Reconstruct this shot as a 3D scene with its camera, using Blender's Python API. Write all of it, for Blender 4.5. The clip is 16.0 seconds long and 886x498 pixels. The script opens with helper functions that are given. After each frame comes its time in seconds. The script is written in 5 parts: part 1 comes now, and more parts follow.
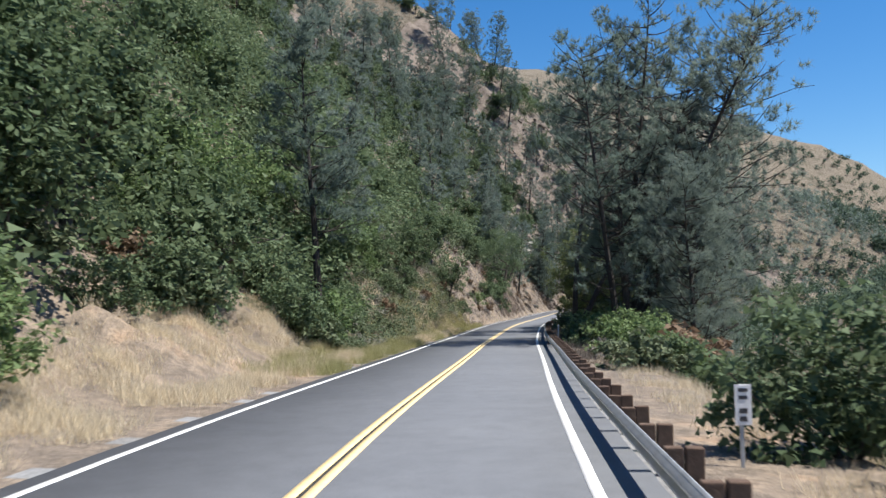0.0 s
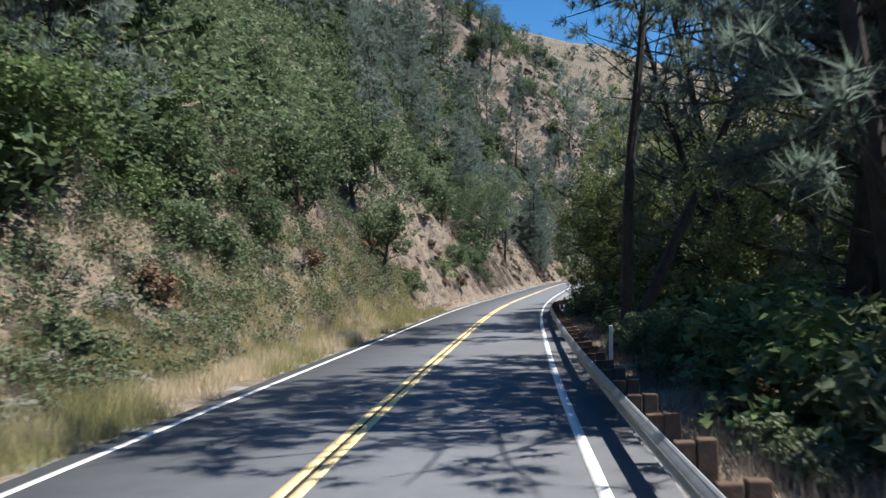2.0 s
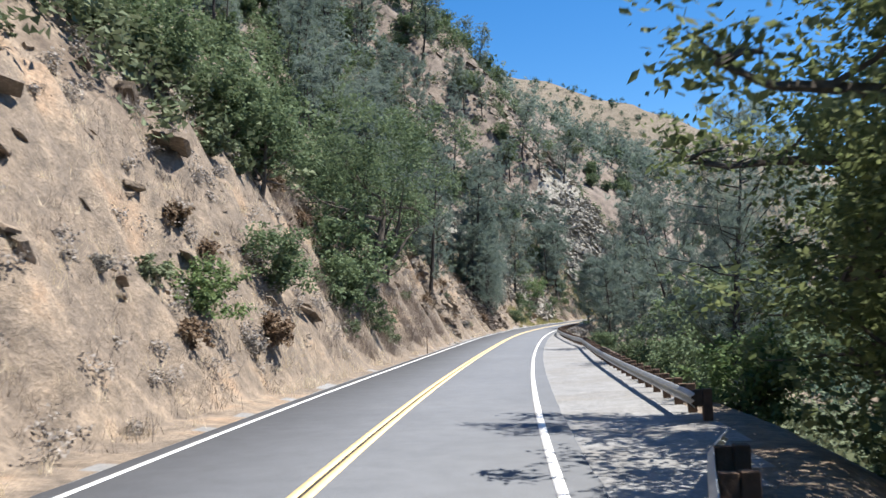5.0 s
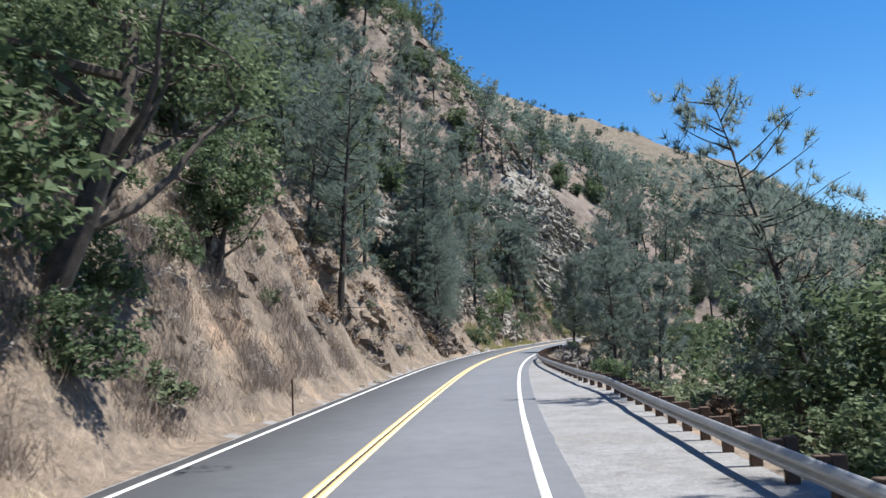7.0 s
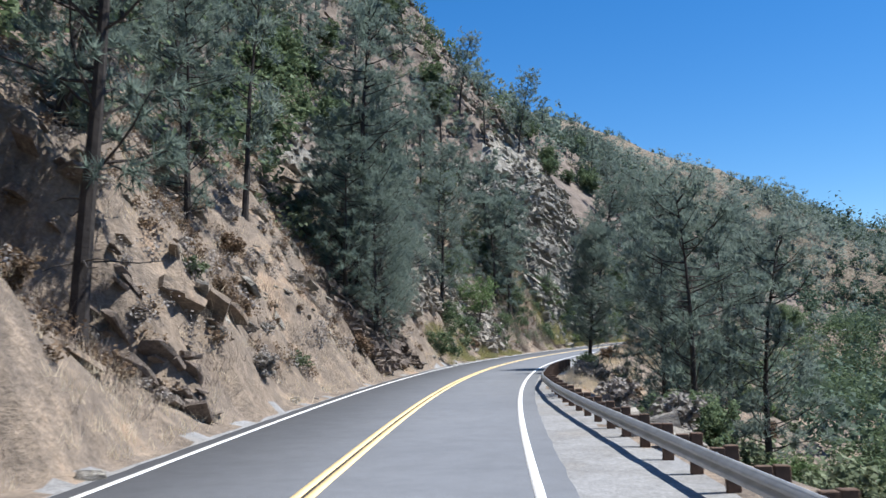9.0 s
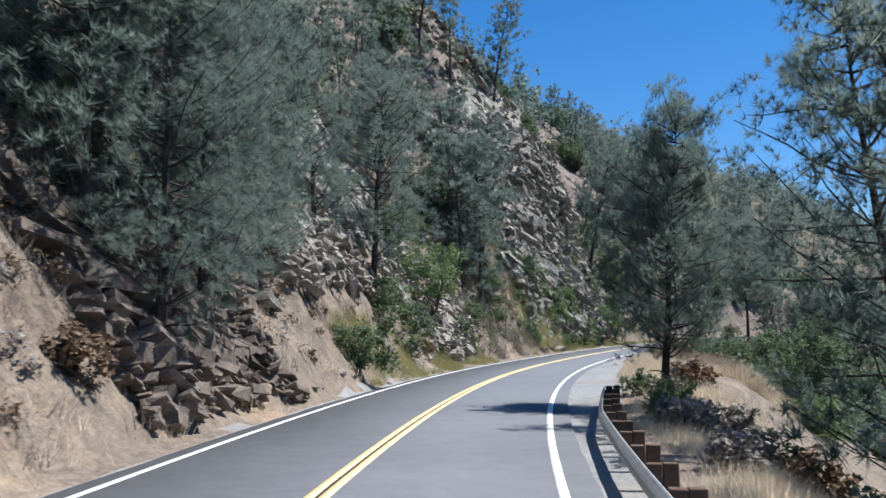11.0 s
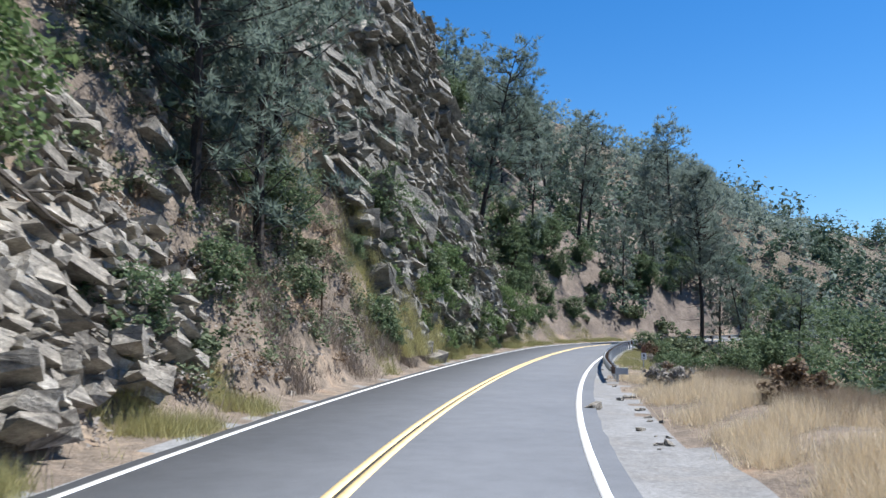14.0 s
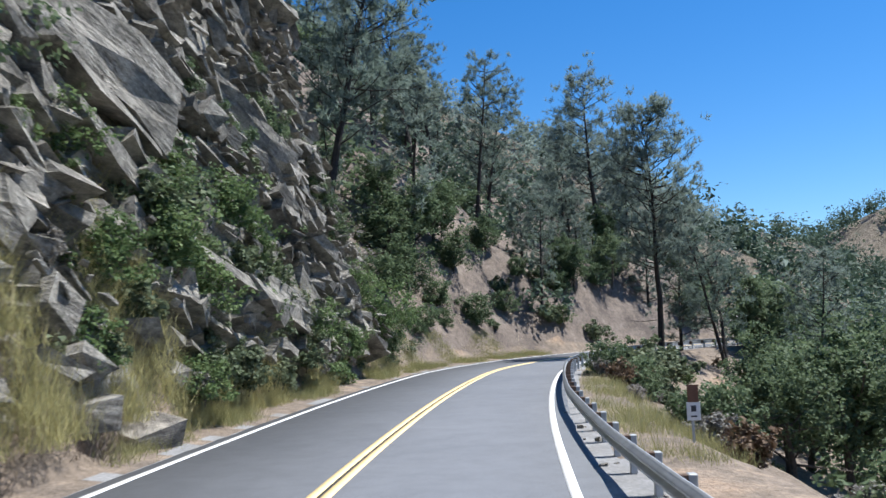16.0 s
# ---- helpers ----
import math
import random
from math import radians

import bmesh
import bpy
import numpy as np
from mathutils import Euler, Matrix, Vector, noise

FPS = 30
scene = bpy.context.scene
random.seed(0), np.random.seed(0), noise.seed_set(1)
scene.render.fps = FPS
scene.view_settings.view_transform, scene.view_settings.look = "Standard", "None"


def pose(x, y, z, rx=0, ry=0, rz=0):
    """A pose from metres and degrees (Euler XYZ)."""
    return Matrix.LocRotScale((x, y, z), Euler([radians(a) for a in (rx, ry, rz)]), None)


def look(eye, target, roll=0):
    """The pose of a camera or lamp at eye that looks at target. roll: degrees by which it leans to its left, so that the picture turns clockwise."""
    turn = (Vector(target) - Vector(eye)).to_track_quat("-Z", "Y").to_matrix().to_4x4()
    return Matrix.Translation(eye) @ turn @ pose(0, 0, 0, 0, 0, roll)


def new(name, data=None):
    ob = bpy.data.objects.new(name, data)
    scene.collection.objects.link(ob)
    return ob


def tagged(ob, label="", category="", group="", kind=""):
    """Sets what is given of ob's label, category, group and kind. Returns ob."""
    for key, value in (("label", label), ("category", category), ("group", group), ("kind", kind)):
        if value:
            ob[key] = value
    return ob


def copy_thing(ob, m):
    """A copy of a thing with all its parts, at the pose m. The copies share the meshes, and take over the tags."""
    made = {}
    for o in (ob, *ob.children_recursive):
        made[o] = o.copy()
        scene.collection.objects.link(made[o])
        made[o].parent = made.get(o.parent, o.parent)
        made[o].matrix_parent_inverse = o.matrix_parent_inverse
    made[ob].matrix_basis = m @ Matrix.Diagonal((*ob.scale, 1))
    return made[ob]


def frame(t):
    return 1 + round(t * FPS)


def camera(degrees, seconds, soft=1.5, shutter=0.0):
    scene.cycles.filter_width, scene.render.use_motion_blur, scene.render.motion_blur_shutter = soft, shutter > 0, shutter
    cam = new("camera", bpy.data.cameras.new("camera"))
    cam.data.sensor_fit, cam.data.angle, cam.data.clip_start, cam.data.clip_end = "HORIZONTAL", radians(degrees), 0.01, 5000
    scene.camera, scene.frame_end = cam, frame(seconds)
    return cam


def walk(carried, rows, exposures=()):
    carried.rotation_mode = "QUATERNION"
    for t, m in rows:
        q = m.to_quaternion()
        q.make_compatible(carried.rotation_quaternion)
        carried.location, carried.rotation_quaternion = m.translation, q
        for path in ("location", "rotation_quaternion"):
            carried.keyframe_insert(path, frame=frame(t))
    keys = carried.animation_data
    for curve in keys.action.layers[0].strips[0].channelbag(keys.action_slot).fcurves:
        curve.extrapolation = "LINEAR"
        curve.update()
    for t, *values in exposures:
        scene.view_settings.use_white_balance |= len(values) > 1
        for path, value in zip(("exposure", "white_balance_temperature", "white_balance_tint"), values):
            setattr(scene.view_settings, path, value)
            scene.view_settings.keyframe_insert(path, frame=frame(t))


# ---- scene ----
cam = camera(52.46, 16.0, soft=1.5, shutter=0.15)
PATH = [
    (0.0, (0.000, -0.112, 2.311), (2.142, 19.732, 3.587), -0.84),
    (0.5, (1.928, 10.466, 2.387), (3.799, 30.346, 3.518), -0.49),
    (1.0, (3.929, 20.985, 2.347), (5.779, 40.877, 3.276), -0.53),
    (1.5, (6.007, 31.426, 2.268), (8.149, 51.294, 3.105), -1.76),
    (2.0, (8.216, 41.785, 2.194), (10.647, 61.625, 2.894), -2.01),
    (2.5, (10.378, 52.044, 2.127), (12.948, 71.865, 2.865), -1.02),
    (3.0, (12.447, 62.116, 2.068), (15.226, 81.905, 2.904), -1.14),
    (3.5, (14.542, 71.853, 2.030), (17.550, 91.596, 3.102), -1.03),
    (4.0, (16.629, 81.326, 2.016), (19.928, 101.007, 3.357), -1.09),
    (4.5, (18.687, 90.452, 2.024), (22.232, 110.074, 3.579), -1.33),
    (5.0, (20.712, 98.997, 2.050), (24.444, 118.573, 3.737), -1.78),
    (5.5, (22.756, 107.130, 2.081), (26.657, 126.665, 3.858), -2.26),
    (6.0, (24.840, 115.024, 2.113), (28.933, 134.512, 3.975), -2.60),
    (6.5, (26.988, 122.844, 2.144), (31.333, 142.265, 4.129), -2.60),
    (7.0, (29.210, 130.677, 2.177), (33.851, 150.014, 4.315), -2.37),
    (7.5, (31.485, 138.465, 2.210), (36.309, 157.749, 4.412), -1.42),
    (8.0, (33.807, 146.275, 2.257), (38.748, 165.539, 4.370), -0.86),
    (8.5, (36.172, 154.052, 2.320), (41.194, 173.291, 4.474), -0.95),
    (9.0, (38.575, 161.770, 2.400), (43.695, 180.970, 4.664), -0.86),
    (9.5, (41.011, 169.479, 2.498), (46.239, 188.643, 4.829), -0.73),
    (10.0, (43.465, 177.171, 2.611), (48.836, 196.294, 4.945), -0.52),
    (10.5, (45.958, 184.801, 2.733), (51.529, 203.871, 5.031), -0.31),
    (11.0, (48.542, 192.326, 2.863), (54.393, 211.318, 5.111), -0.15),
    (11.5, (51.267, 199.707, 2.998), (57.495, 218.583, 5.212), -0.11),
    (12.0, (54.153, 206.970, 3.141), (60.813, 225.701, 5.335), -0.14),
    (12.5, (57.076, 214.128, 3.290), (64.199, 232.686, 5.500), -0.27),
    (13.0, (60.077, 221.075, 3.440), (67.699, 239.433, 5.654), 0.24),
    (13.5, (63.305, 227.723, 3.592), (71.485, 245.845, 5.765), 0.49),
    (14.0, (66.523, 234.216, 3.745), (75.193, 252.117, 5.838), 0.57),
    (14.5, (70.042, 240.498, 3.901), (79.302, 258.102, 5.981), 0.23),
    (15.0, (73.884, 246.908, 4.067), (83.715, 264.205, 6.110), 0.31),
    (15.5, (78.142, 253.176, 4.245), (88.490, 270.157, 6.383), -0.70),
    (16.0, (82.533, 259.315, 4.434), (93.315, 275.996, 6.776), -1.81),
]
KAPPA = [0.40, 0.40, 1.35, -0.65, 1.19, 0.11, 1.54, 1.34, 0.72, 0.94, 0.69, 2.43, 3.23, 3.85, 4.28, 2.62, 3.12, 3.70, 3.50, 3.33, 3.17, 3.04, 2.92, 2.83, 2.75, 2.70, 2.66, 2.64]
GRADE = [3.28, -0.78, -0.58, 0.37, 0.40, 1.43, 1.92, 2.24, 3.12, 3.04, 2.28, 1.77, 1.46, 1.32]
ANCHOR = (0.19924, 5.16621, 39.58777, -0.03902)  # heading and place 40 m along
EXPOSURES = [(0.0, 0.84, 6520, 10), (2.4, 0.84, 6500, 10), (3.0, 1.06, 6620, 10), (3.5, 1.18, 6600, 10), (4.2, 1.22, 6600, 10), (5.4, 1.12, 6500, 10), (6.5, 0.98, 6350, 10), (7.5, 0.9, 6300, 10), (9.0, 0.86, 6150, 10), (16.0, 0.88, 6120, 10)]
walk(cam, [(t, look(eye, target, roll)) for t, eye, target, roll in PATH], EXPOSURES)

# ---- world, sun, exposure ----
SUN_AZ, SUN_EL = radians(105), radians(62)
world = bpy.data.worlds.new("sky")
scene.world = world
world.use_nodes = True
wn = world.node_tree.nodes
sky = wn.new("ShaderNodeTexSky")
sky.sky_type = "NISHITA"
sky.sun_disc = False
sky.sun_elevation, sky.sun_rotation = SUN_EL, SUN_AZ
sky.altitude, sky.air_density, sky.dust_density, sky.ozone_density = 400, 1.0, 0.2, 3.0
deep = wn.new("ShaderNodeHueSaturation")
deep.inputs["Saturation"].default_value, deep.inputs["Value"].default_value = 1.36, 1.0
deep.inputs["Hue"].default_value = 0.503
world.node_tree.links.new(sky.outputs[0], deep.inputs["Color"])
world.node_tree.links.new(deep.outputs[0], wn["Background"].inputs[0])
wn["Background"].inputs[1].default_value = 0.083
sun_data = bpy.data.lights.new("sun", "SUN")
sun_data.energy, sun_data.angle, sun_data.color = 4.6, radians(0.5), (1.0, 0.95, 0.87)
sun = new("sun", sun_data)
sun_dir = Vector((math.sin(SUN_AZ) * math.cos(SUN_EL), math.cos(SUN_AZ) * math.cos(SUN_EL), math.sin(SUN_EL)))
sun.matrix_world = look(sun_dir * 300, (0, 0, 0))

# ---- the line of the road: curvature (1/km) every 20 m and grade (%) every 40 m ----
LANE = 3.45
S0, S1 = -60, 1500
SS = np.arange(S0, S1 + 1, 1.0)
kap = np.interp(SS, np.arange(-20, 521, 20.0), KAPPA) * 1e-3 * np.clip((435 - SS) / 20, 0, 1)
grd = np.interp(SS, np.arange(-20, 501, 40.0), GRADE) * 1e-2 * np.clip((520 - SS) / 150, 0, 1)
HD = np.concatenate([[0], np.cumsum((kap[1:] + kap[:-1]) / 2)])
I40 = 40 - S0
HD += ANCHOR[0] - HD[I40]
mid = (HD[1:] + HD[:-1]) / 2
RX = np.concatenate([[0], np.cumsum(np.sin(mid))])
RY = np.concatenate([[0], np.cumsum(np.cos(mid))])
RZ = np.concatenate([[0], np.cumsum((grd[1:] + grd[:-1]) / 2)])
RX, RY, RZ = RX + ANCHOR[1] - RX[I40], RY + ANCHOR[2] - RY[I40], RZ + ANCHOR[3] - RZ[I40]


def bend(s):
    """How far the road itself swings to the right of the valley line past the last curve."""
    if s < 318:
        return 0.0
    if s < 350:
        return 0.007 * (s - 318) ** 2
    return 7.17 + 0.45 * (s - 350) if s < 378 else 19.77 * max(0.0, 1 - (s - 378) / 90)


def place(s, u, h=0.0):
    """World point at s metres along the road, u to its right, h above its surface."""
    f = s - S0
    i = min(max(int(f), 0), len(SS) - 2)
    f -= i
    a = HD[i] + (HD[i + 1] - HD[i]) * f
    return Vector((RX[i] + (RX[i + 1] - RX[i]) * f + u * math.cos(a), RY[i] + (RY[i + 1] - RY[i]) * f - u * math.sin(a),
                   RZ[i] + (RZ[i + 1] - RZ[i]) * f + h))


def heading(s):
    return float(np.interp(s, SS, HD))


def smooth(a, b, v):
    t = min(max((v - a) / (b - a), 0.0), 1.0)
    return t * t * (3 - 2 * t)


def lerp(a, b, t):
    return a + (b - a) * t


def pw(v, pts):
    """Piecewise linear through pts."""
    for (a, p), (b, q) in zip(pts, pts[1:]):
        if v <= b:
            return p if v <= a else p + (q - p) * (v - a) / (b - a)
    return pts[-1][1]


def fbm(x, y, z, n=4):
    return noise.fractal(Vector((x, y, z)), 0.9, 2.1, n)


RAIL_U = [(-60, 4.1), (100, 4.1), (108, 4.25), (113, 5.3), (116, 6.3), (122, 6.75), (160, 6.82), (170, 6.78), (176, 6.25), (184, 5.75), (192, 5.2), (200, 4.7), (208, 4.35), (220, 4.6), (232, 5.4), (281, 4.7), (290, 4.3), (300, 4.04), (320, 3.9), (400, 3.9)]
PAVED = [(-60, 4.25), (106, 4.25), (114, 4.0), (500, 4.0)]
SHOULDER = [(-60, 4.25), (106, 4.25), (114, 4.0), (216, 4.0), (229, 5.2), (236, 6.1), (262, 5.6), (280, 4.9), (290, 4.0), (500, 4.0)]
TOE = [(-60, 6.6), (20, 6.6), (60, 6.2), (85, 5.0), (105, 5.2), (118, 5.6), (135, 4.5), (160, 4.6), (178, 4.4), (196, 4.1), (206, 5.0), (207.4, 4.1), (215, 4.6), (240, 4.0), (262, 5.2), (285, 4.6), (300, 5.4), (322, 5.6), (345, 6.0), (600, 6.0)]


def toe_at(s):
    """Where the hill begins, with the ragged steps of an old road cut."""
    f = s * 0.16 + 0.6 * noise.noise(Vector((s * 0.05, 3.0, 0.0)))
    ragged = (f % 1.0) ** 2 * smooth(92, 110, s) * (0.4 + 0.5 * abs(noise.noise(Vector((math.floor(f) * 1.7, 5.0, 0.0)))))
    return pw(s, TOE) + ragged


def left_rise(s, d):
    """Height of the hill d metres beyond its toe."""
    cut = pw(s, [(0, 0.45), (60, 0.7), (78, 1.35), (92, 1.7), (110, 2.0), (165, 2.0), (185, 1.9), (200, 1.65), (245, 1.75), (262, 1.8), (280, 2.1), (290, 3.0), (298, 4.6), (311, 5.2), (318, 3.2), (326, 1.6), (334, 1.4), (350, 1.35)])
    d1 = pw(s, [(0, 6.0), (60, 5.0), (100, 5.0), (185, 4.5), (280, 4.8), (300, 4.6), (312, 4.6), (320, 5.0), (340, 7.0)])
    upper = pw(s, [(0, 0.9), (60, 1.05), (120, 1.15), (200, 1.15), (290, 1.3), (318, 1.35), (330, 1.1), (400, 1.05)])
    h = cut * min(d, d1)
    if d > d1:
        h += upper * (min(d, 48) - d1)
    if d > 48:
        h += lerp(upper, 0.55, 0.5) * (min(d, 100) - 48)
    if d > 100:
        h += 0.6 * (min(d, 230) - 100)
    if d > 230:
        h += 0.32 * (min(d, 420) - 230)
    return h


def rocky(s, d):
    """Share of bare broken rock: 0 soil, 1 cliff."""
    a = smooth(286, 294, s) * (1 - smooth(320, 328, s)) * smooth(0.3, 1.2, d) * (1 - smooth(26, 40, d))
    b = 0.75 * smooth(222, 232, s) * (1 - smooth(262, 272, s)) * smooth(3, 6, d) * (1 - smooth(14, 22, d))
    c = 0.5 * smooth(268, 280, s) * smooth(9, 14, d) * (1 - smooth(30, 45, d)) * (1 - smooth(318, 330, s))
    return max(a, b, c)


SPUR = [(-420, 210), (-300, 180), (-180, 142), (-137, 124), (-120, 114), (-98, 106), (-75, 93), (-60, 86), (-49, 79), (-31, 73), (0, 67), (55, 57), (115, 51), (180, 47), (245, 44), (290, 42), (320, 50), (350, 70), (450, 95), (700, 110)]
RIDGE = [(-420, 320), (-278, 281), (-191, 260), (-161, 248), (-122, 228), (-96, 220), (-50, 204), (0, 177), (44, 164), (73, 149), (100, 130), (158, 96), (230, 76), (500, 60)]


def spur(p):
    """World height of the long spur that closes the valley, and how far beyond its crest p lies."""
    x, y = p.x - 172, p.y - 432
    along, beyond = 0.971 * x + 0.238 * y, 0.971 * y - 0.238 * x
    beyond += 14 * noise.noise(Vector((along * 0.012, 1.0, 0.0))) + 7 * noise.noise(Vector((along * 0.04, 4.0, 0.0)))
    near = lerp(0.82, 0.6, smooth(-60, 40, along))
    z = pw(along, SPUR) - (near * -beyond if beyond < 0 else 0.35 * beyond)
    if beyond > 40:
        # a bald ridge a kilometre off, behind the spur
        x, y = p.x - 449, p.y - 893
        a, b = 0.9 * x - 0.437 * y, 0.437 * x + 0.9 * y
        z = max(z, pw(a, RIDGE) - (-0.45 * b if b < 0 else 0.3 * b))
    return z + 0.09 * min(abs(beyond), 60) * fbm(p.x * 0.02, p.y * 0.02, 2.0, 3), beyond, along


def ground(s, u):
    """Height of the ground above the road's own level at s."""
    h = near_ground(s, u)
    if s < 150 or (s < 385 and -7 < u - bend(s) < 30):
        return h
    p = place(s, u)
    z, beyond, along = spur(p)
    r = z - p.z
    d = max(bend(s) - u - 7 if u < bend(s) else u - bend(s) - 30, 0.0)
    cap = 1.15 * d + 130 * smooth(385, 520, s)
    # the spur stands behind all else and hides what lies past it
    h = lerp(h, min(h, r), smooth(-50, -5, beyond) * smooth(-260, -160, along))
    return max(h, min(r, cap))


def near_ground(s, u):
    """Height of the slopes beside the road, without the spur."""
    v = u - bend(s)
    toe = toe_at(s)
    if v < 0:
        if -v < LANE + 0.25:
            return -0.07
        d = -v - toe
        if d <= 0:
            k = smooth(LANE + 0.25, toe, -v)
            return -0.05 + 0.12 * k + 0.05 * fbm(s * 0.6, v * 0.6, 3.0, 2) * k
        p = place(s, u)
        if 165 < s < 196 and d < 20:
            # a gully that climbs back across the bank, with a steep far side
            q = s + 0.3 * d - 190.4 + 0.6 * noise.noise(Vector((s * 0.8, d * 0.8, 4.0)))
            d *= 1 - 0.62 * smooth(-8, -0.5, q) * (1 - smooth(-0.5, 0.15, q)) * (1 - smooth(8, 20, d))
        h = 0.07 + left_rise(s, d - bend(s) * smooth(4, 26, d) if s > 318 else d)
        h += min(d, 9.0) * 0.13 * fbm(p.x * 0.11, p.y * 0.11, 5.0) + min(d, 3.0) * 0.12 * fbm(p.x * 0.5, p.y * 0.5, h * 0.4)
        if d > 25:
            h += (min(d, 200) - 25) * 0.11 * fbm(p.x * 0.013, p.y * 0.013, 1.0, 3)
        if d < 30:
            k = smooth(0.3, 2.5, d) * (1 - smooth(18, 30, d))
            rid = 1 - abs(noise.noise(Vector((p.x * 0.28, p.y * 0.28, h * 0.12)))) * 2
            h += k * (0.75 * (rid - 0.5) + 0.45 * noise.noise(Vector((p.x * 0.9, p.y * 0.9, 2.0))))
        gully = abs(fbm(s * 0.09, 7.0, d * 0.015, 2))
        h -= min(d, 6) * 0.22 * max(0.0, 0.35 - gully) / 0.35
        r = rocky(s, d)
        if r > 0:
            q = noise.noise(Vector((s * 0.55 + h * 0.5, h * 0.16 - s * 0.12, 2.0)))
            h += r * (1.6 * abs(q) + 0.8 * fbm(s * 0.9, h * 0.7, 1.0, 3))
        return h
    flat = max(pw(s, RAIL_U) + 0.75, pw(s, SHOULDER))
    if v < pw(s, PAVED):
        return -0.07 if v < 3.9 else -0.03
    n = fbm(s * 0.5, v * 0.5, 9.0, 2)
    if v < flat:
        return -0.06 + 0.03 * n
    d = v - flat
    berm = smooth(226, 234, s) * (1 - smooth(274, 288, s))
    ledge = pw(s, [(0, 3.0), (60, 2.0), (110, 1.0), (130, 0.6), (225, 1.2), (240, 5.5), (272, 4.5), (283, 2.0), (300, 0.9), (400, 1.5)])
    h = -0.02 + 0.05 * n - 0.05 * min(d, ledge) + berm * (0.85 - 0.35 * smooth(240, 275, s)) * smooth(0, 2.4, d) * (1 - smooth(4.5, 8, d))
    if d > ledge:
        e = d - ledge
        h -= 0.55 * min(e, 16) + 0.12 * max(0, min(e, 30) - 16)
        h += min(e, 6) * 0.12 * fbm(s * 0.13, v * 0.13, 4.0)
        if e > 34:
            h += 0.42 * (min(e, 130) - 34) + 0.2 * max(0, min(e, 400) - 130)
            h += min(e - 34, 60) * 0.12 * fbm(s * 0.02, v * 0.02, 6.0)
    return h


def on_ground(s, u, sink=0.0):
    return place(s, u, ground(s, u) - sink)


# ---- materials ----
def material(name, rough=0.8, metal=0.0):
    m = bpy.data.materials.new(name)
    m.use_nodes = True
    b = m.node_tree.nodes["Principled BSDF"]
    b.inputs["Roughness"].default_value, b.inputs["Metallic"].default_value = rough, metal
    return m, m.node_tree.nodes, m.node_tree.links, b


def noise_node(n, l, scale, detail=4.0, rough=0.6, coord=None):
    t = n.new("ShaderNodeTexNoise")
    t.inputs["Scale"].default_value, t.inputs["Detail"].default_value, t.inputs["Roughness"].default_value = scale, detail, rough
    c = coord or n.new("ShaderNodeTexCoord").outputs["Object"]
    l.new(c, t.inputs["Vector"])
    return t.outputs["Fac"]


def ramp(n, l, fac, stops):
    r = n.new("ShaderNodeValToRGB")
    e = r.color_ramp.elements
    while len(e) < len(stops):
        e.new(0.5)
    for q, (p, c) in zip(e, stops):
        q.position, q.color = p, (*c, 1)
    l.new(fac, r.inputs["Fac"])
    return r.outputs["Color"]


def mix(n, l, fac, a, b, mode="MIX"):
    m = n.new("ShaderNodeMix")
    m.data_type, m.blend_type = "RGBA", mode
    for v, i in ((fac, 0), (a, 6), (b, 7)):
        if isinstance(v, (int, float)):
            m.inputs[i].default_value = v
        elif isinstance(v, tuple):
            m.inputs[i].default_value = (*v, 1)
        else:
            l.new(v, m.inputs[i])
    return m.outputs[2]


def bump(n, l, b, height, strength, distance):
    k = n.new("ShaderNodeBump")
    k.inputs["Strength"].default_value, k.inputs["Distance"].default_value = strength, distance
    l.new(height, k.inputs["Height"])
    l.new(k.outputs["Normal"], b.inputs["Normal"])


